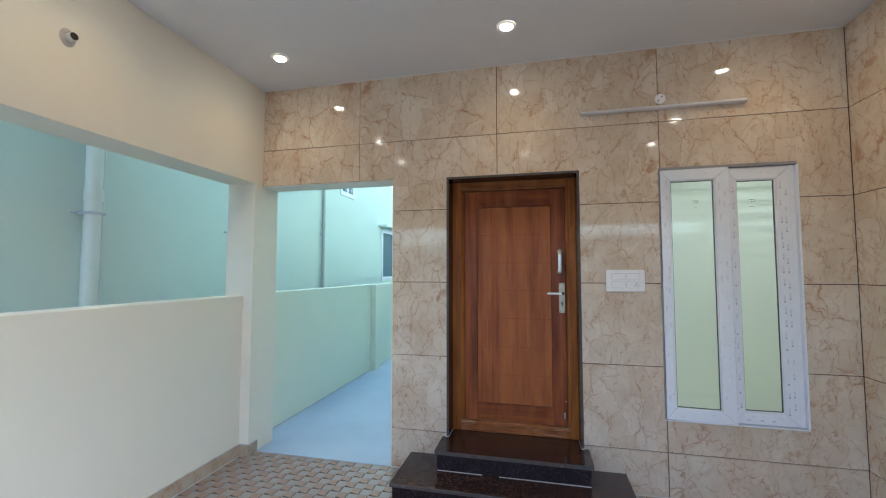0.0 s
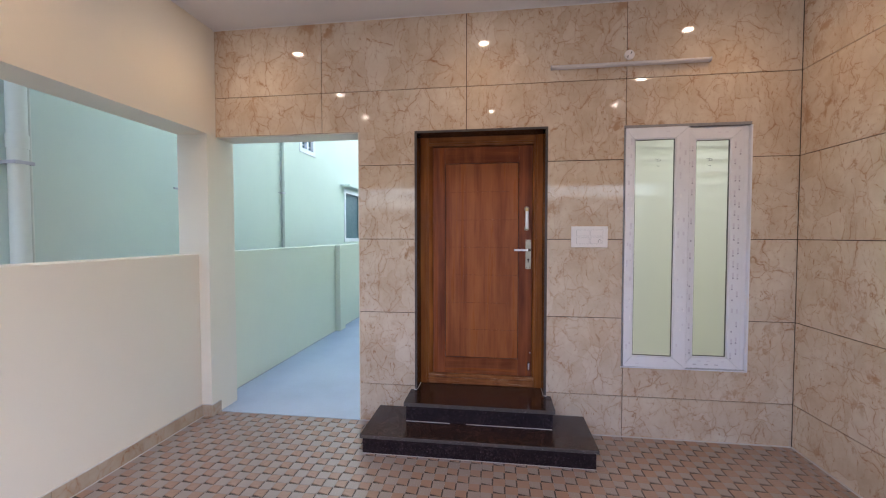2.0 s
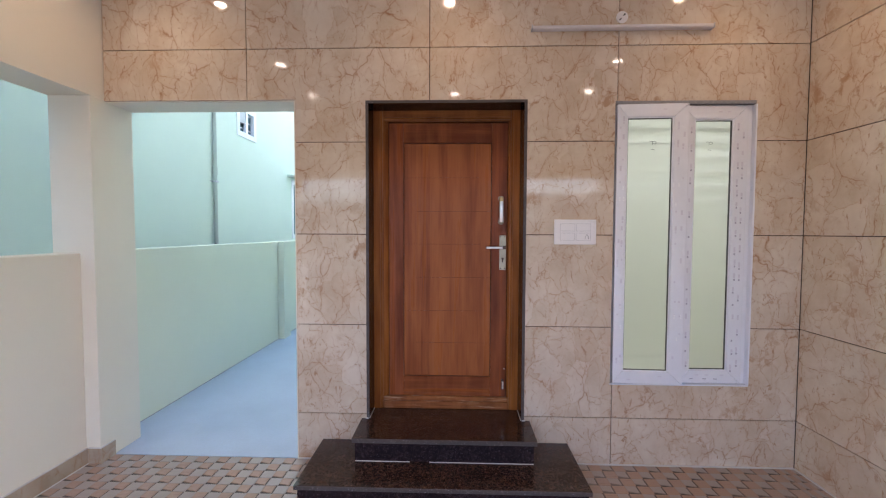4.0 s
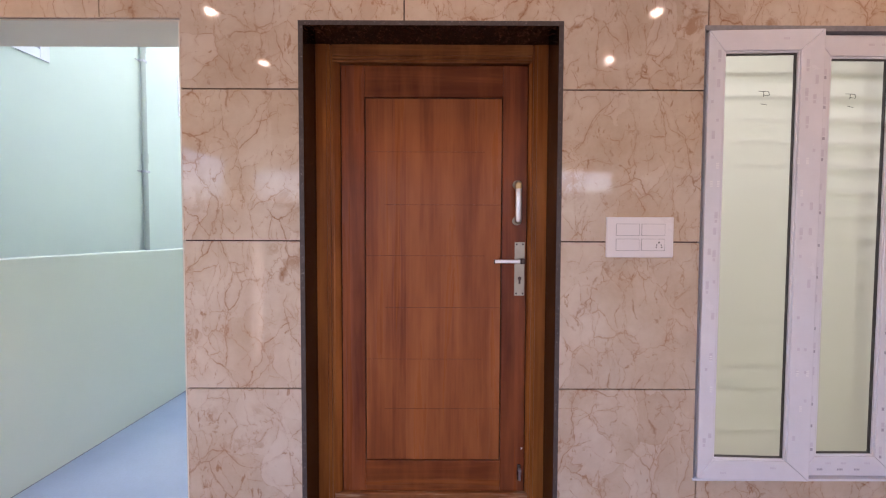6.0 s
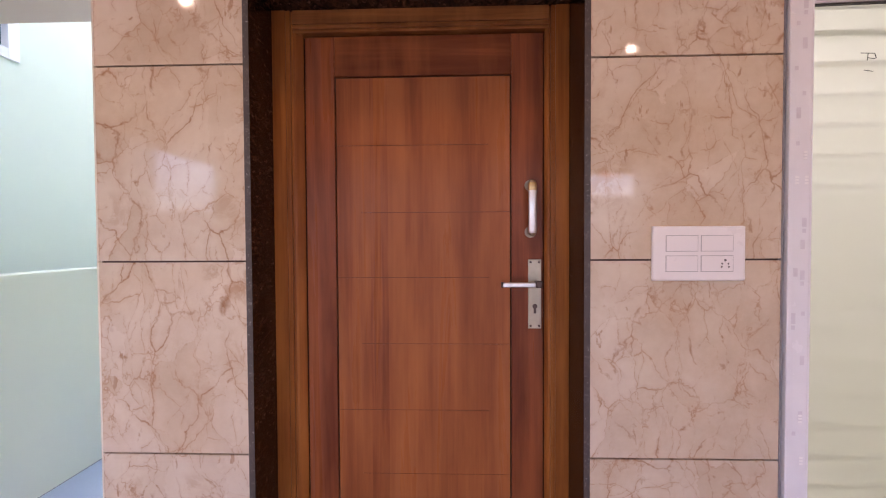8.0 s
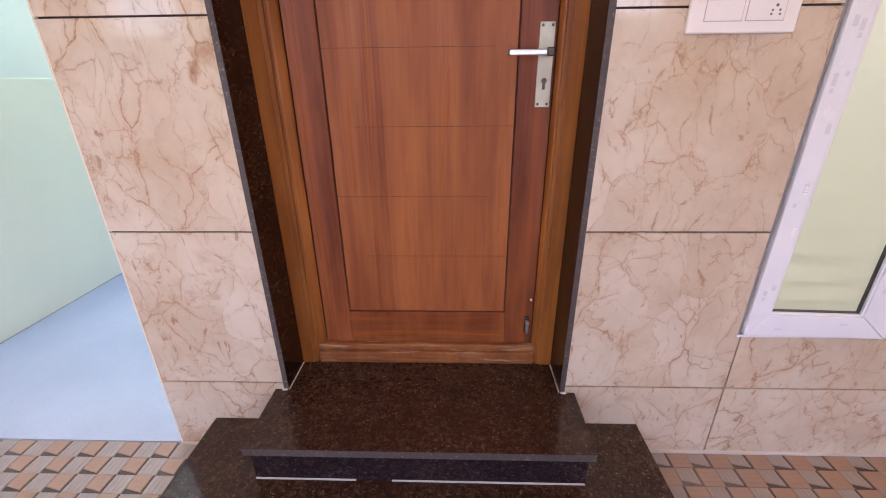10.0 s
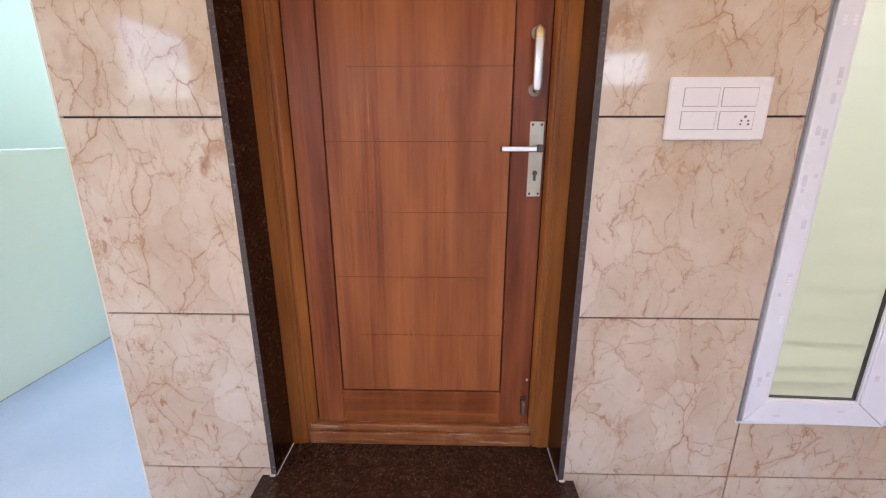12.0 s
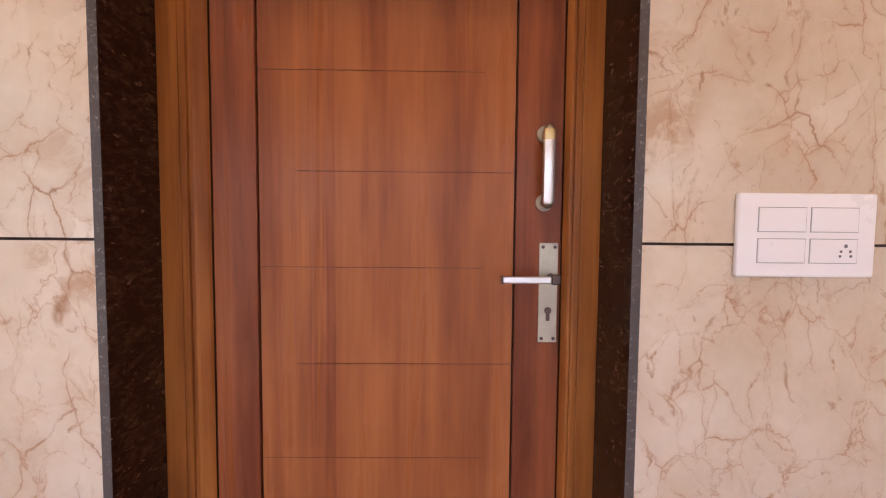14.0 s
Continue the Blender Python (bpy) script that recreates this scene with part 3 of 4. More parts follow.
part("tread", sheet([-0.452, -0.4195, 0.6315, 0.667], [-0.272, -0.001, 0.21], 0.2575, 0.2855, xy, lambda u, v: v < 0 or -0.42 < u < 0.632), [GRANITE, GRANITE_EDGE], steps, "polished granite tread with a sawn grey edge")
part("joint_line", boxes((-0.70, 0.902, -0.5, -0.4955, 0.0005, 0.004)), WHITE_GROUT, steps, "white cement line")
part("joint_line", boxes((-0.434, -0.10, -0.2625, -0.2585, 0.1397, 0.1435), (0.02, 0.648, -0.2625, -0.2585, 0.1397, 0.1435)), WHITE_GROUT, steps, "white cement line")
for ob in steps.children:
    if ob.name.startswith("tread"):
        for p in ob.data.polygons:
            if p.normal.z < 0.5:
                p.material_index = 1

# granite door surround
sur = empty("door_surround", (0.106, 0.08, 0.285), "polished dark brown granite lining round the door", "door surround", kind="structure")
for x0, x1 in ((-0.4195, -0.400), (0.612, 0.6315)):
    part("jamb_slab", boxes((x0, x1, -0.003, 0.230, 0.286, 2.372), bevel=0.0015), [GRANITE_JAMB, GRANITE_EDGE], sur)
part("lintel_slab", boxes((-0.4195, 0.6315, -0.003, 0.230, 2.3722, 2.3915), bevel=0.0015), [GRANITE_JAMB, GRANITE_EDGE], sur)
for ob in [o for o in sur.children if "slab" in o.name]:
    for p in ob.data.polygons:
        if p.normal.y < -0.5:
            p.material_index = 1

for x0, x1 in ((-0.3998, -0.3965), (0.6085, 0.6118)):
    part("cement_line", boxes((x0, x1, -0.002, 0.154, 0.2857, 0.2885)), WHITE_GROUT, sur, "thin white cement line")
for x in (-0.414, 0.626):
    bm = bmesh.new()
    bmesh.ops.create_icosphere(bm, subdivisions=2, radius=0.008, matrix=Matrix.LocRotScale((x, -0.005, 0.2875), None, (1.5, 0.8, 0.4)))
    part("cement_fill", bm, WHITE_GROUT, sur, "small smear of white cement", smooth=True)

# teak door
door = empty("door_1", (0.106, 0.2, 0.285), "closed reddish brown teak entrance door in its frame", "door", kind="structure")
FX0, FX1, FZ0, FZ1, FY = -0.3998, 0.6118, 0.2862, 2.3718, 0.155


def jamb_profile(x_out, x_in):
    s = 1 if x_in > x_out else -1
    rows = [(x_out, x_out + s * 0.046, FY), (x_out + s * 0.046, x_out + s * 0.054, FY + 0.004), (x_out + s * 0.054, x_out + s * 0.062, FY + 0.002), (x_out + s * 0.062, x_in, FY + 0.010)]
    bm = bmesh.new()
    for a, b, yf in rows:
        box(bm, min(a, b), max(a, b), yf, 0.228, FZ0 + 0.0005, FZ1 - 0.0005, bevel=0.0012)
    return bm


LX0, LX1, LZ0, LZ1, LY = -0.330, 0.544, 0.372, 2.300, 0.185
part("jamb", jamb_profile(FX0, LX0), FRAME_WOOD, door, "golden brown teak jamb")
part("jamb", jamb_profile(FX1, LX1), FRAME_WOOD, door, "golden brown teak jamb")
bm = boxes((LX0, LX1, FY + 0.002, 0.228, FZ1 - 0.046, FZ1 - 0.0005), (LX0, LX1, FY + 0.010, 0.228, FZ1 - 0.054, FZ1 - 0.046), (LX0, LX1, FY + 0.004, 0.228, FZ1 - 0.062, FZ1 - 0.054), (LX0, LX1, FY + 0.013, 0.228, LZ1, FZ1 - 0.062), bevel=0.0012)
part("head", bm, SILL_WOOD, door, "golden brown teak head")
part("sill", boxes((LX0, LX1, FY + 0.002, 0.228, FZ0 + 0.0005, 0.340), (LX0, LX1, FY + 0.014, 0.228, 0.340, LZ0 - 0.002), bevel=0.004), SCUFFED, door, "worn teak sill with pale scuffs")
leaf = part("leaf", boxes((LX0 + 0.002, LX1 - 0.002, LY + 0.016, LY + 0.040, LZ0, LZ1 - 0.002)), GAP_SHADE, door, "single panel teak leaf")
PX0, PX1, PZ0, PZ1 = -0.194, 0.421, 0.512, 2.155
part("stile", boxes((LX0 + 0.0335, PX0, LY, LY + 0.0155, LZ0, LZ1 - 0.007), bevel=0.002), STILE_WOOD, leaf)
part("stile", boxes((PX1, LX1 - 0.0138, LY, LY + 0.0155, LZ0, LZ1 - 0.007), bevel=0.002), STILE_WOOD, leaf)
part("rail", boxes((PX0 + 0.0003, PX1 - 0.0003, LY, LY + 0.0155, PZ1, LZ1 - 0.007), bevel=0.002), RAIL_WOOD, leaf)
part("rail", boxes((PX0 + 0.0003, PX1 - 0.0003, LY, LY + 0.0155, LZ0, PZ0), bevel=0.002), RAIL_WOOD, leaf)
for xa, xb in ((LX0 + 0.0002, LX0 + 0.030), (LX1 - 0.0002, LX1 - 0.011)):
    bm = bmesh.new()
    outline = ((xa, FY + 0.011), (xa + (xb - xa) * 0.25, FY + 0.012), (xa + (xb - xa) * 0.85, LY - 0.006), (xb, LY - 0.0006), (xa, LY - 0.0006))
    lows = [bm.verts.new((x, y, LZ0)) for x, y in outline]
    highs = [bm.verts.new((x, y, LZ1 - 0.0005)) for x, y in outline]
    bm.faces.new(lows), bm.faces.new(highs)
    for k in range(5):
        bm.faces.new((lows[k], lows[(k + 1) % 5], highs[(k + 1) % 5], highs[k]))
    bmesh.ops.recalc_face_normals(bm, faces=bm.faces)
    part("stop_bead", bm, FRAME_WOOD, door, "sloped teak bead between jamb and leaf")
# panel with shallow engraved lines, alternately short of one edge
gz = [1.916, 1.681, 1.452, 1.217, 0.981, 0.752]
us = [PX0 + 0.0045, -0.106, 0.343, PX1 - 0.0045]
vs = sorted([PZ0 + 0.0045, PZ1 - 0.0045] + [z + d for z in gz for d in (-0.0009, 0.0009)])


def panel_cell(u, v):
    for k, z in enumerate(gz):
        if abs(v - z) < 0.0009:
            return u > 0.343 if k % 2 == 0 else u < -0.106
    return True


part("panel_back", boxes((PX0 + 0.0045, PX1 - 0.0045, LY + 0.0075, LY + 0.0155, PZ0 + 0.0045, PZ1 - 0.0045)), GROOVE_SHADE_WOOD, leaf)
part("panel", sheet(us, vs, LY + 0.006, LY + 0.0072, xz, panel_cell), LEAF_WOOD, leaf, "flat teak panel with engraved lines")

# pull handle, lock plate with lever, latch
pull = part("pull_handle", boxes((0.4715, 0.5005, LY - 0.052, LY - 0.033, 1.603, 1.777), bevel=0.009), STEEL, door, "brushed steel pull handle", smooth=True)
part("brass_cap", boxes((0.4712, 0.5008, LY - 0.0523, LY - 0.0327, 1.741, 1.7775), bevel=0.009), YELLOW_BRASS, pull, "yellow brass upper end", smooth=True)
for z in (1.610, 1.770):
    part("rose", rods(((0.486, LY - 0.008, z), (0.486, LY, z), 0.020), seg=24), BRASS, pull, smooth=True)
    bm = rods(((0.486, LY - 0.008, z), (0.486, LY - 0.036, z), 0.010), seg=16)
    bmesh.ops.create_icosphere(bm, subdivisions=3, radius=0.0135, matrix=Matrix.LocRotScale((0.486, LY - 0.0395, z), None, (1.0, 0.72, 1.15)))
    part("elbow", bm, BRASS, pull, "brass toned elbow", smooth=True)
plate = part("lock_plate", boxes((0.478, 0.5235, LY - 0.004, LY - 0.0002, 1.274, 1.515), bevel=0.0015), BRASS, door, "aged nickel lock plate")
for x in (0.4865, 0.515):
    for z in (1.284, 1.505):
        part("screw", rods(((x, LY - 0.0055, z), (x, LY - 0.0042, z), 0.0042), seg=12), DARK_METAL, plate)
part("keyhole", rods(((0.501, LY - 0.006, 1.352), (0.501, LY - 0.0042, 1.352), 0.0085), seg=18), DARK_METAL, plate)
part("key_slot", boxes((0.4965, 0.5055, LY - 0.006, LY - 0.0042, 1.327, 1.3445), bevel=0.001), DARK_METAL, plate)
bm = rods(((0.507, LY - 0.004, 1.432), (0.507, LY - 0.046, 1.432), 0.010), seg=18)
box(bm, 0.497, 0.518, LY - 0.052, LY - 0.034, 1.420, 1.444, bevel=0.003)
part("lever_neck", bm, DARK_METAL, plate, "dark bronze lever neck")
part("lever", boxes((0.385, 0.4965, LY - 0.050, LY - 0.036, 1.4225, 1.4385), bevel=0.003), STEEL, plate, "chrome lever")
part("lever_tip", boxes((0.381, 0.3848, LY - 0.0505, LY - 0.0355, 1.4215, 1.4395), bevel=0.001), DARK_METAL, plate)
latch = part("latch", boxes((0.499, 0.516, LY - 0.008, LY - 0.0002, 0.425, 0.498), bevel=0.003), DARK_METAL, door, "small dark metal latch")
part("knob", rods(((0.508, LY - 0.006, 0.478), (0.508, LY - 0.024, 0.478), 0.007), ((0.508, LY - 0.020, 0.434), (0.508, LY - 0.020, 0.470), 0.0062), seg=12), STEEL, latch, smooth=True)
part("plug", rods(((0.5185, LY - 0.004, 0.572), (0.5185, LY - 0.0002, 0.572), 0.004), seg=12), PLASTIC, door, "small white plug")

# upvc window, one sash slightly ajar
WX0, WX1, WZ0, WZ1 = WIN
win = empty("window_1", ((WX0 + WX1) / 2, 0.05, WZ0), "white upvc casement window with protective film, one sash ajar", "window", kind="structure")
SX, FYW = 1.640, 0.030


def ring(x0, x1, z0, z1, y0, y1, w, bevel=0.004):
    return boxes((x0, x0 + w, y0, y1, z0, z1), (x1 - w, x1, y0, y1, z0, z1), (x0 + w, x1 - w, y0, y1, z0, z0 + w), (x0 + w, x1 - w, y0, y1, z1 - w, z1), bevel=bevel)


part("window_frame", ring(WX0 + 0.004, WX1 - 0.004, WZ0 + 0.004, WZ1 - 0.022, 0.022, 0.09, 0.05), UPVC, win)
part("cement_edge", boxes((WX0, WX1, -0.004, 0.03, WZ1 - 0.021, WZ1 - 0.0005), (WX0 + 0.0005, WX0 + 0.0038, -0.003, 0.03, WZ0, WZ1 - 0.022)), SEALANT, win, "rough grey cement edge")
part("window_sill", boxes((WX0 - 0.004, WX1 + 0.006, -0.006, 0.03, WZ0 - 0.006, WZ0 + 0.0035), (WX1 - 0.0035, WX1 + 0.008, -0.006, 0.03, WZ0 + 0.004, WZ1 - 0.022), bevel=0.002), UPVC, win, "white sealed edge")


def sash(x0, x1, z0, z1, y0, hinge, angle, film, marks, seed, wl, wr, wz):
    rnd = random.Random(seed)
    e = new("sash")
    e.parent = win
    e.location = Vector((hinge, y0 + 0.03, z0)) - ORIGIN[win]
    ORIGIN[e] = Vector((hinge, y0 + 0.03, z0))
    g = 0.0004
    for name, quad in (("stile", ((x0, z0 + g), (x0 + wl, z0 + wz + g), (x0 + wl, z1 - wz - g), (x0, z1 - g))), ("stile", ((x1, z0 + g), (x1, z1 - g), (x1 - wr, z1 - wz - g), (x1 - wr, z0 + wz + g))), ("rail", ((x0 + g, z0), (x1 - g, z0), (x1 - wr - g, z0 + wz), (x0 + wl + g, z0 + wz))), ("rail", ((x0 + g, z1), (x0 + wl + g, z1 - wz), (x1 - wr - g, z1 - wz), (x1 - g, z1)))):
        bm = bmesh.new()
        near = [bm.verts.new((x, y0, z)) for x, z in quad]
        far = [bm.verts.new((x, y0 + 0.045, z)) for x, z in quad]
        bm.faces.new(near), bm.faces.new(far[::-1])
        for k in range(4):
            bm.faces.new((near[k], far[k], far[(k + 1) % 4], near[(k + 1) % 4]))
        bmesh.ops.recalc_face_normals(bm, faces=bm.faces)
        bmesh.ops.bevel(bm, geom=list(bm.edges), offset=0.0028, segments=2, affect="EDGES", profile=0.5)
        part(name, bm, film, e)
    part("bead", ring(x0 + wl, x1 - wr, z0 + wz, z1 - wz, y0 + 0.004, y0 + 0.02, 0.008, 0.002), UPVC, e)
    part("gasket", ring(x0 + wl + 0.008, x1 - wr - 0.008, z0 + wz + 0.008, z1 - wz - 0.008, y0 + 0.012, y0 + 0.022, 0.004, 0), GASKET, e, "thin black gasket")
    bm = bmesh.new()
    bm.faces.new([bm.verts.new((x, y0 + 0.024, z)) for x, z in ((x0 + wl + 0.004, z0 + wz + 0.004), (x1 - wr - 0.004, z0 + wz + 0.004), (x1 - wr - 0.004, z1 - wz - 0.004), (x0 + wl + 0.004, z1 - wz - 0.004))])
    pane = part("pane", bm, GLASS, e, "clear glass pane")
    pane.visible_shadow = False
    # rows of unreadable print along the film, no two overlapping
    blobs, bars = bmesh.new(), bmesh.new()
    columns = [(x0 + wl * 0.34, z0, z1), (x0 + wl * 0.70, z0, z1), (x1 - wr * 0.34, z0, z1), (x1 - wr * 0.70, z0, z1)]
    for cx, a, c in columns:
        z = a + 0.07 + rnd.uniform(0, 0.06)
        while z < c - 0.10:
            h = rnd.uniform(0.018, 0.034)
            x = cx + rnd.uniform(-0.004, 0.004)
            if rnd.random() < marks:
                box(bars, x - 0.006, x + 0.006, y0 - 0.0006, y0 - 0.0002, z, z + h)
            if rnd.random() < marks:
                box(blobs, x - 0.005, x + 0.005, y0 - 0.0006, y0 - 0.0002, z - 0.017, z - 0.005)
            z += h + rnd.uniform(0.035, 0.11)
    for cz in (z0 + wz * 0.34, z0 + wz * 0.66, z1 - wz * 0.45):
        x = x0 + 0.07 + rnd.uniform(0, 0.05)
        while x < x1 - 0.11:
            if rnd.random() < marks:
                for k in range(4):
                    box(blobs if cz < z0 + wz * 0.5 else bars, x + k * 0.006, x + k * 0.006 + 0.0042, y0 - 0.0006, y0 - 0.0002, cz - 0.004, cz + 0.004)
            x += rnd.uniform(0.05, 0.11)
    part("printed_marks", blobs, PRINT_DARK if marks > 0.6 else PRINT_FAINT, e, "small grey unreadable print on the film")
    part("faint_print", bars, PRINT_FAINT, e, "faint violet unreadable print on the film")
    if marks < 0.6:
        bm = bmesh.new()
        for fx, fz in ((0.10, 0.70), (0.80, 0.71), (0.88, 0.71), (0.05, 0.66), (0.11, 0.66), (0.84, 0.64), (0.09, 0.27), (0.86, 0.24), (0.95, 0.24), (0.90, 0.16), (0.10, 0.20)):
            cx, cz = x0 + fx * (x1 - x0), z0 + fz * (z1 - z0)
            for k in range(3):
                box(bm, cx - 0.005, cx + 0.005, y0 - 0.0011, y0 - 0.0007, cz + k * 0.009, cz + k * 0.009 + 0.006)
        part("white_print", bm, PRINT_WHITE, e, "bright white unreadable print on the film")
    e.rotation_euler = (0, 0, radians(angle))
    return e


left = sash(WX0 + 0.012, SX + 0.002, WZ0 + 0.008, WZ1 - 0.024, -0.012, WX0 + 0.012, -2.6, UPVC, 0.4, 3, 0.060, 0.090, 0.080)
right = sash(SX - 0.012, WX1 - 0.042, WZ0 + 0.012, WZ1 - 0.034, 0.004, WX1 - 0.042, 0.0, UPVC, 0.9, 5, 0.067, 0.086, 0.080)


def scribble(parent, x, z, y):
    bm = bmesh.new()
    for (ax, az), (bx, bz) in (((-0.020, 0.002), (0.018, 0.000)), ((0.000, 0.0), (-0.002, -0.020)), ((-0.002, -0.012), (0.020, -0.016)), ((0.018, 0.0), (0.022, -0.014)), ((-0.010, -0.048), (0.014, -0.052))):
        rod(bm, (x + ax, y - 0.0008, z + az), (x + bx, y - 0.0008, z + bz), 0.0011, seg=6)
    part("pen_scribble", bm, INK, parent, "black marker scribble on the glass")


scribble(right, 1.80, 2.12, 0.026)
scribble(left, 1.43, 2.12, 0.010)

# grille behind the glass
grille = empty("window_grille", (1.63, 0.15, WZ0), "cream painted horizontal bar window grille", "grille")
z = WZ0 + 0.07
while z < WZ1 - 0.085:
    part("bar", boxes((WX0 + 0.0545, WX1 - 0.0545, 0.060, 0.070, z - 0.007, z + 0.007), bevel=0.001), GRILLE, grille)
    z += 0.094
part("upright", boxes((SX - 0.012, SX + 0.012, 0.0705, 0.0755, WZ0 + 0.0545, WZ1 - 0.0725)), GRILLE, grille)

# switchboard
board = empty("switch_board", (0.945, 0, 1.459), "white plastic switchboard with three switch banks and a socket", "switchboard")
part("plate", boxes((0.810, 1.080, -0.012, -0.0005, 1.459, 1.621), bevel=0.004), PLASTIC, board)
for i in range(2):
    for j in range(2):
        x, zc = 0.848 + i * 0.102, 1.486 + j * 0.060
        slot = part("slot", boxes((x, x + 0.094, -0.0128, -0.0122, zc, zc + 0.048)), MODULE_GAP, board)
        part("module", boxes((x + 0.0015, x + 0.0925, -0.0140, -0.0129, zc + 0.0015, zc + 0.0465), bevel=0.0005), PLASTIC, slot)
        if (i, j) == (1, 0):
            for dx, dz, r in ((0.070, 0.034, 0.0038), (0.061, 0.0235, 0.0028), (0.079, 0.0235, 0.0028), (0.0595, 0.0145, 0.0028), (0.0805, 0.0145, 0.0028)):
                part("pin_hole", rods(((x + dx, -0.0144, zc + dz), (x + dx, -0.0141, zc + dz), r), seg=12), PIN, slot)

# batten light (off) and round cover plate
batten = empty("batten_light", (1.21, 0, 2.81), "unlit white tubular batten light fixed to the wall", "batten light")
part("body", boxes((0.652, 1.768, -0.030, -0.0005, 2.814, 2.834), bevel=0.006), TUBE, batten, smooth=True)
part("diffuser", rods(((0.652, -0.032, 2.827), (1.768, -0.032, 2.828), 0.0115), seg=18), TUBE, batten, smooth=True)
for x0, x1 in ((0.646, 0.6515), (1.7685, 1.774)):
    part("end_cap", boxes((x0, x1, -0.045, -0.0005, 2.812, 2.841), bevel=0.002), UPVC_GREY, batten)
cover = thing("round_cover_plate", rods(((1.218, -0.010, 2.898), (1.218, -0.0005, 2.898), 0.036), seg=32), PLASTIC, "small round white wall cover plate with screws", "cover plate", smooth=True)
for dx, dz in ((-0.014, -0.016), (0.014, 0.016)):
    part("screw_hole", rods(((1.218 + dx, -0.0115, 2.898 + dz), (1.218 + dx, -0.0102, 2.898 + dz), 0.005), ((1.218 + dx * 0.6, -0.0115, 2.898 + dz * 0.6), (1.218 + dx * 0.6, -0.0102, 2.898 + dz * 0.6), 0.003), seg=12), HOLE, cover)

# capped pipe stub in the beam
stub = empty("pipe_stub", (XL, -1.63, 2.85), "cut pipe end with a dark red mouth in a plaster patch", "pipe stub")
bm = bmesh.new()
bmesh.ops.create_icosphere(bm, subdivisions=3, radius=0.040, matrix=Matrix.LocRotScale((XL + 0.001, -1.632, 2.877), None, (0.16, 1.0, 1.25)))
part("plaster_patch", bm, PLASTER, stub, "smeared grey plaster", smooth=True)
part("pipe", rods(((XL + 0.001, -1.628, 2.882), (XL + 0.042, -1.628, 2.882), 0.0215), seg=24), PIPE, stub, smooth=True)
part("mouth", rods(((XL + 0.0422, -1.628, 2.882), (XL + 0.0435, -1.628, 2.882), 0.0200), seg=24), REDPIPE, stub, smooth=True)

# recessed ceiling lights
light = empty("ceiling_light", (LAMP_SPOTS[0][0], LAMP_SPOTS[0][1], CEIL), "small round recessed ceiling light, lit warm white", "ceiling light", "porch ceiling lights")
lx, ly = LAMP_SPOTS[0]
bm = bmesh.new()
N = 32
vv = [[bm.verts.new((lx + r * math.cos(2 * math.pi * k / N), ly + r * math.sin(2 * math.pi * k / N), zz)) for k in range(N)] for r, zz in ((0.066, CEIL - 0.0005), (0.064, CEIL - 0.006), (0.044, CEIL - 0.008), (0.0418, CEIL - 0.004))]
for a, b in zip(vv, vv[1:]):
    for k in range(N):
        bm.faces.new((a[k], a[(k + 1) % N], b[(k + 1) % N], b[k]))
bmesh.ops.recalc_face_normals(bm, faces=bm.faces)
part("bezel", bm, PLASTIC, light, smooth=True)
part("disc", rods(((lx, ly, CEIL - 0.0075), (lx, ly, CEIL - 0.0045), 0.0415), seg=32), LED, light, "glowing warm white disc")
for x, y in LAMP_SPOTS[1:]:
    copy_thing(light, pose(x, y, CEIL))
for x in (-1.52, 1.27, 1.87):
    tagged(copy_thing(light, pose(x, FRONT - 0.325, 2.405)), "small round light under the front beam, lit warm white", "ceiling light", "front beam lights")

# marble wall tiles, cut round the openings
JOINT = 0.0028


def clad(parent, u_edges, v_edges, holes, w0, w1, place):
    for u0, u1 in zip(u_edges, u_edges[1:]):
        for v0, v1 in zip(v_edges, v_edges[1:]):
            a0, a1, b0, b1 = u0 + JOINT, u1 - JOINT, v0 + JOINT, v1 - JOINT
            cut = [h for h in holes if h[0] < a1 and h[1] > a0 and h[2] < b1 and h[3] > b0]
            if any(h[0] <= a0 and h[1] >= a1 and h[2] <= b0 and h[3] >= b1 for h in cut):
                continue
            bm = holed(a0, a1, b0, b1, cut, w0, w1, place)
            if not bm.faces:
                bm.free()
                continue
            part("tile", bm, MARBLE, parent)


ROWS_Z = [0.0] + [Z0 + TH * k for k in range(5)] + [CEIL - 0.001]
clad(wall_north, [XL, -TW, 0.0, TW, XR - 0.001], ROWS_Z, [(XL - 0.3, XP, -0.1, 2.40), DOOR, WIN], 0.0, 0.0108, xz)
ys = [FRONT - 0.19] + [-TW * k for k in range(2, -1, -1)]
clad(wall_east, ys, ROWS_Z, [], XR, XR + 0.0108, yz)

# woven-look porch floor tiles, 4 by 4 cells each
floor = thing("floor", boxes((-2.2615, XR + 0.01, FRONT - 0.5, 0.003, -0.03, -0.008)), PAVER_RECESS_SHADE, "porch floor of woven-look terracotta and grey tiles", "floor", kind="structure")
CELL, TILE = 0.075, 0.3


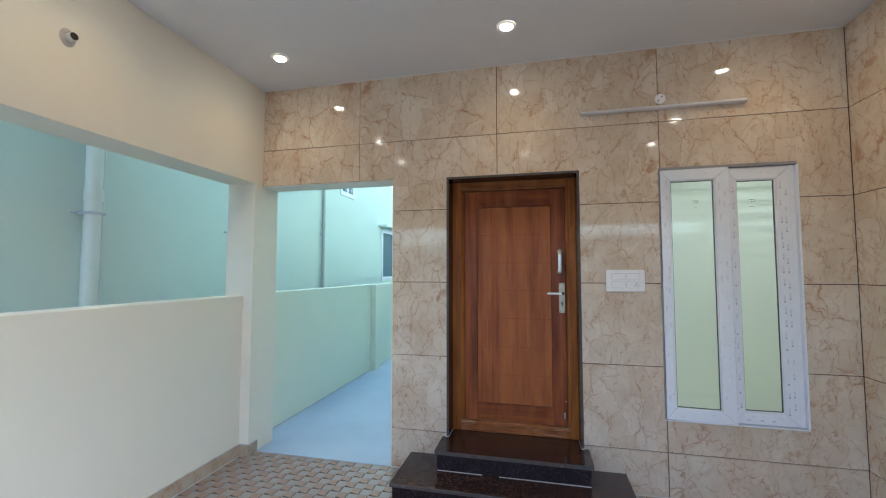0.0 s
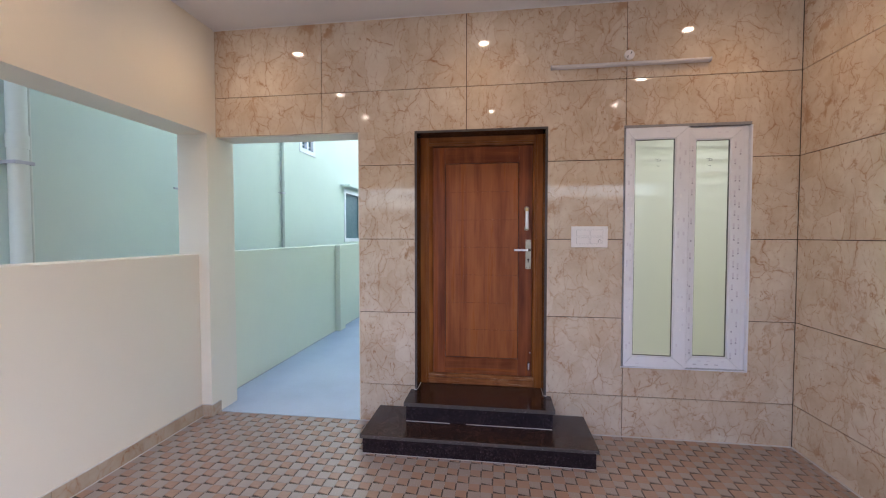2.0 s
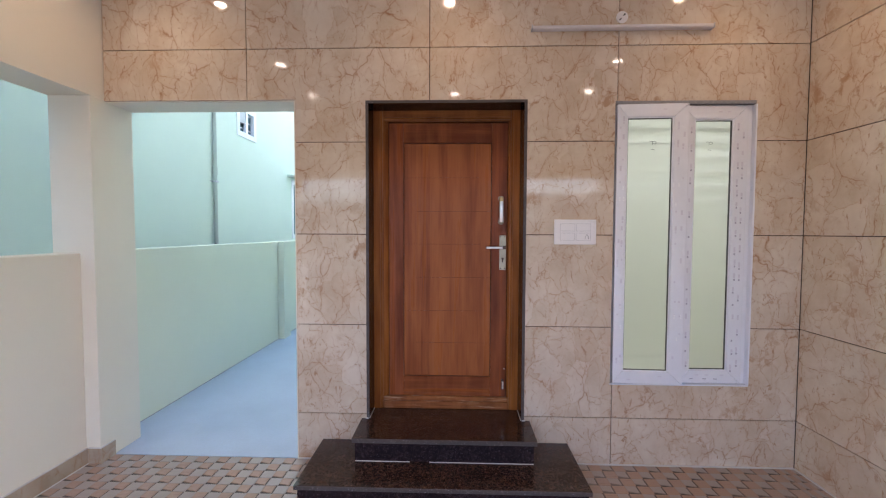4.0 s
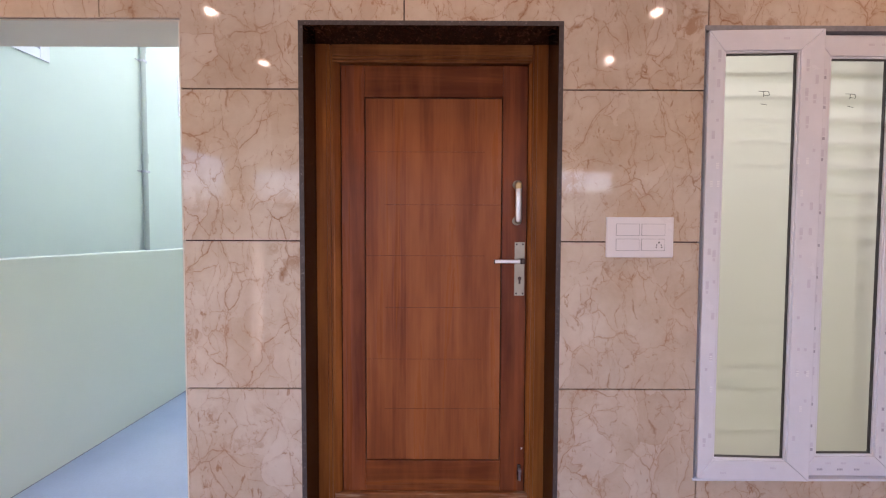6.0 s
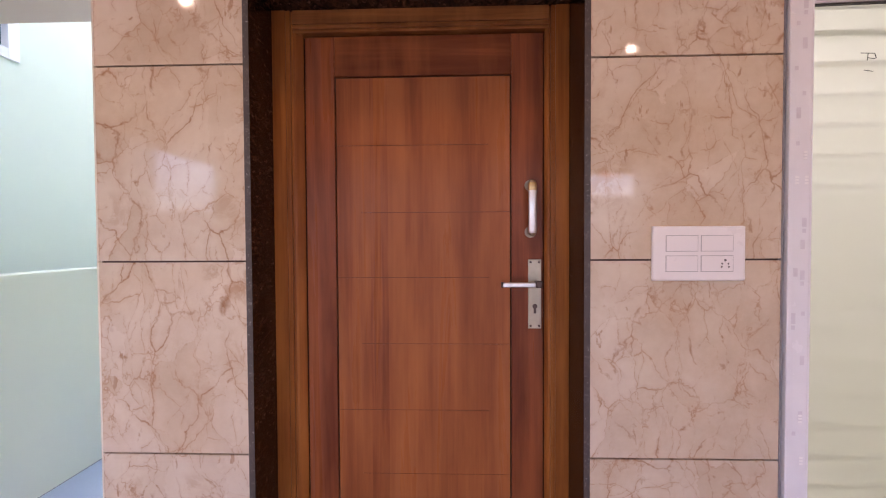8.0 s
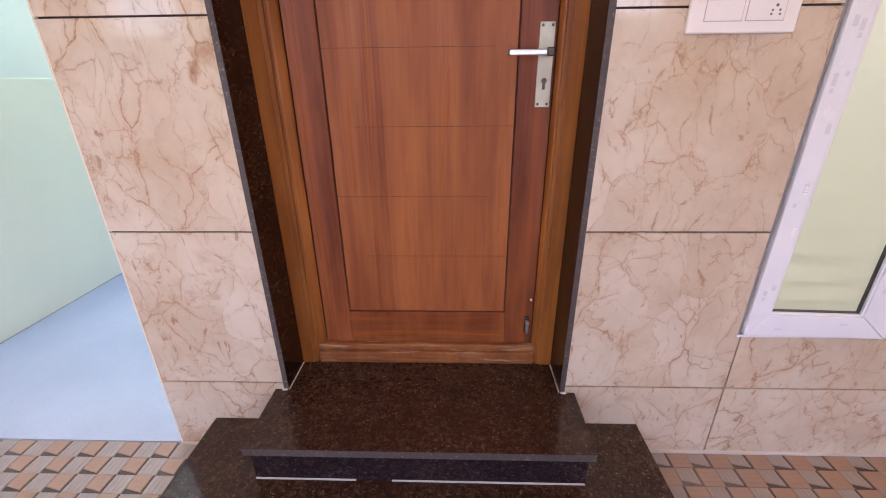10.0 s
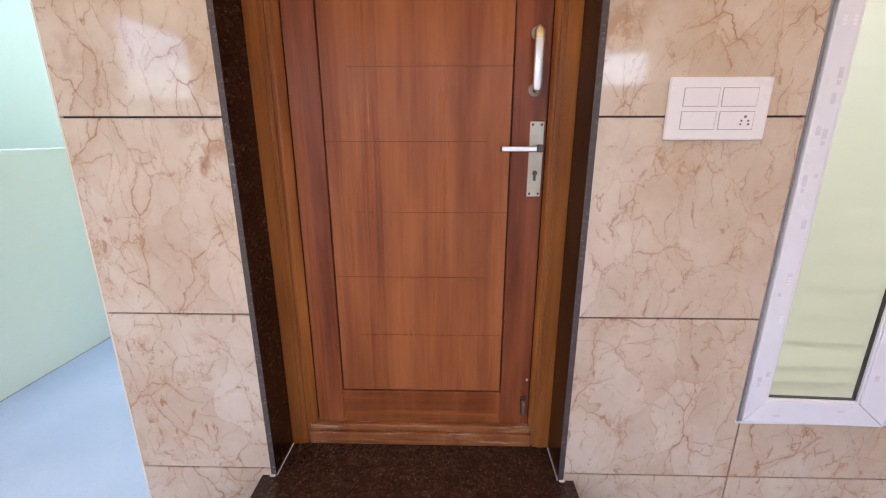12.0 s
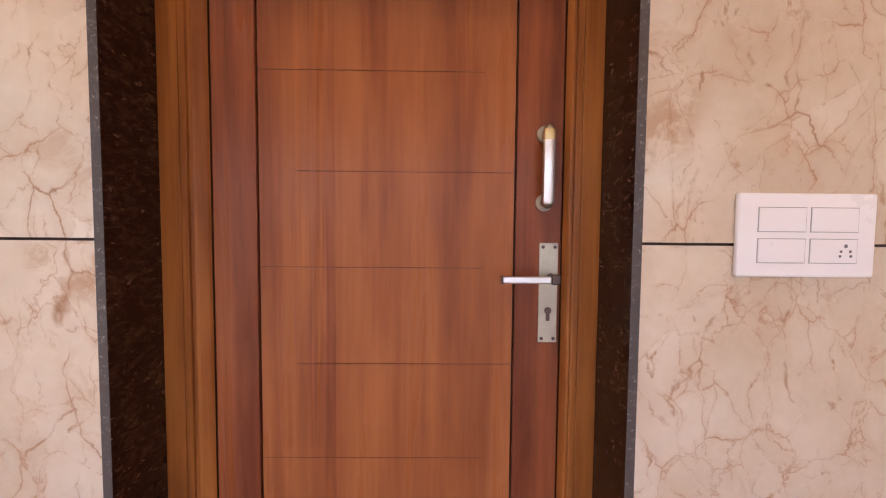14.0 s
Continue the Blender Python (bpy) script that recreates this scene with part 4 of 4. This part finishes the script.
def paver_mesh(edged, colours):
    """One tile of over-and-under cells; cells of parity `edged` stop short at two sides and leave a wedge and slot
    whose shade is coloured in dark.
    """
    bm = bmesh.new()

    def slab(pts, z0, z1, idx):
        lo = [bm.verts.new((x, y, z0)) for x, y in pts]
        hi = [bm.verts.new((x, y, z1)) for x, y in pts]
        fs = [bm.faces.new(hi)] + [bm.faces.new((lo[k], lo[(k + 1) % len(pts)], hi[(k + 1) % len(pts)], hi[k])) for k in range(len(pts))]
        for f in fs:
            f.material_index = idx

    e = 0.0006
    slab([(e, e), (TILE - e, e), (TILE - e, TILE - e), (e, TILE - e)], -0.008, -0.0045, 2)
    for i in range(4):
        for j in range(4):
            x, y = i * CELL, j * CELL
            par = (i + j) % 2
            y_left, y_right, x_end = (y + 0.022, y + 0.007, x + CELL - 0.009) if par == edged else (y + 0.0007, y + 0.0007, x + CELL - 0.0007)
            x_start = x + 0.0007
            idx = colours[par]

            def front(u):
                return y_left + (y_right - y_left) * (u - x_start) / (x_end - x_start)

            top = y + CELL - 0.0007
            slab([(x_start, y_left), (x_end, y_right), (x_end, top), (x_start, top)], -0.0045, -0.0012, idx)
            if idx == 1:
                w = (x_end - x_start) / 4
                for k in range(4):
                    a, b = x_start + k * w + 0.001, x_start + (k + 1) * w - 0.0022
                    slab([(a, front(a) + 0.001), (b, front(b) + 0.001), (b, top - 0.001), (a, top - 0.001)], -0.0012, 0.0, 1)
            else:
                w = (top - y_left) / 4
                for k in range(4):
                    c = y_left + k * w
                    slab([(x_start + 0.001, c + 0.0006), (x_end - 0.001, max(c, y_right) if k else y_right + 0.0006), (x_end - 0.001, c + w - 0.0014), (x_start + 0.001, c + w - 0.0014)], -0.0012, -0.0004, 0)
    bmesh.ops.recalc_face_normals(bm, faces=bm.faces)
    me = bpy.data.meshes.new("tile")
    bm.to_mesh(me)
    bm.free()
    for m in (PAVER_ORANGE, PAVER_GREY, PAVER_RECESS_SHADE):
        me.materials.append(m)
    return me


pavers = (paver_mesh(0, (0, 1)), paver_mesh(0, (1, 0)))
nx = int((XR + 2.248) / TILE) + 1
for j in range(12):
    for i in range(nx):
        ob = new("tile", pavers[i >= 8])
        ob.parent = floor
        wx = min(TILE, XR - 0.001 - (-2.2475 + i * TILE)) / TILE
        ob.scale = (wx, 1, 1)
        ob.location = Vector((-2.2475 + i * TILE, -(j + 1) * TILE, 0)) - ORIGIN[floor]
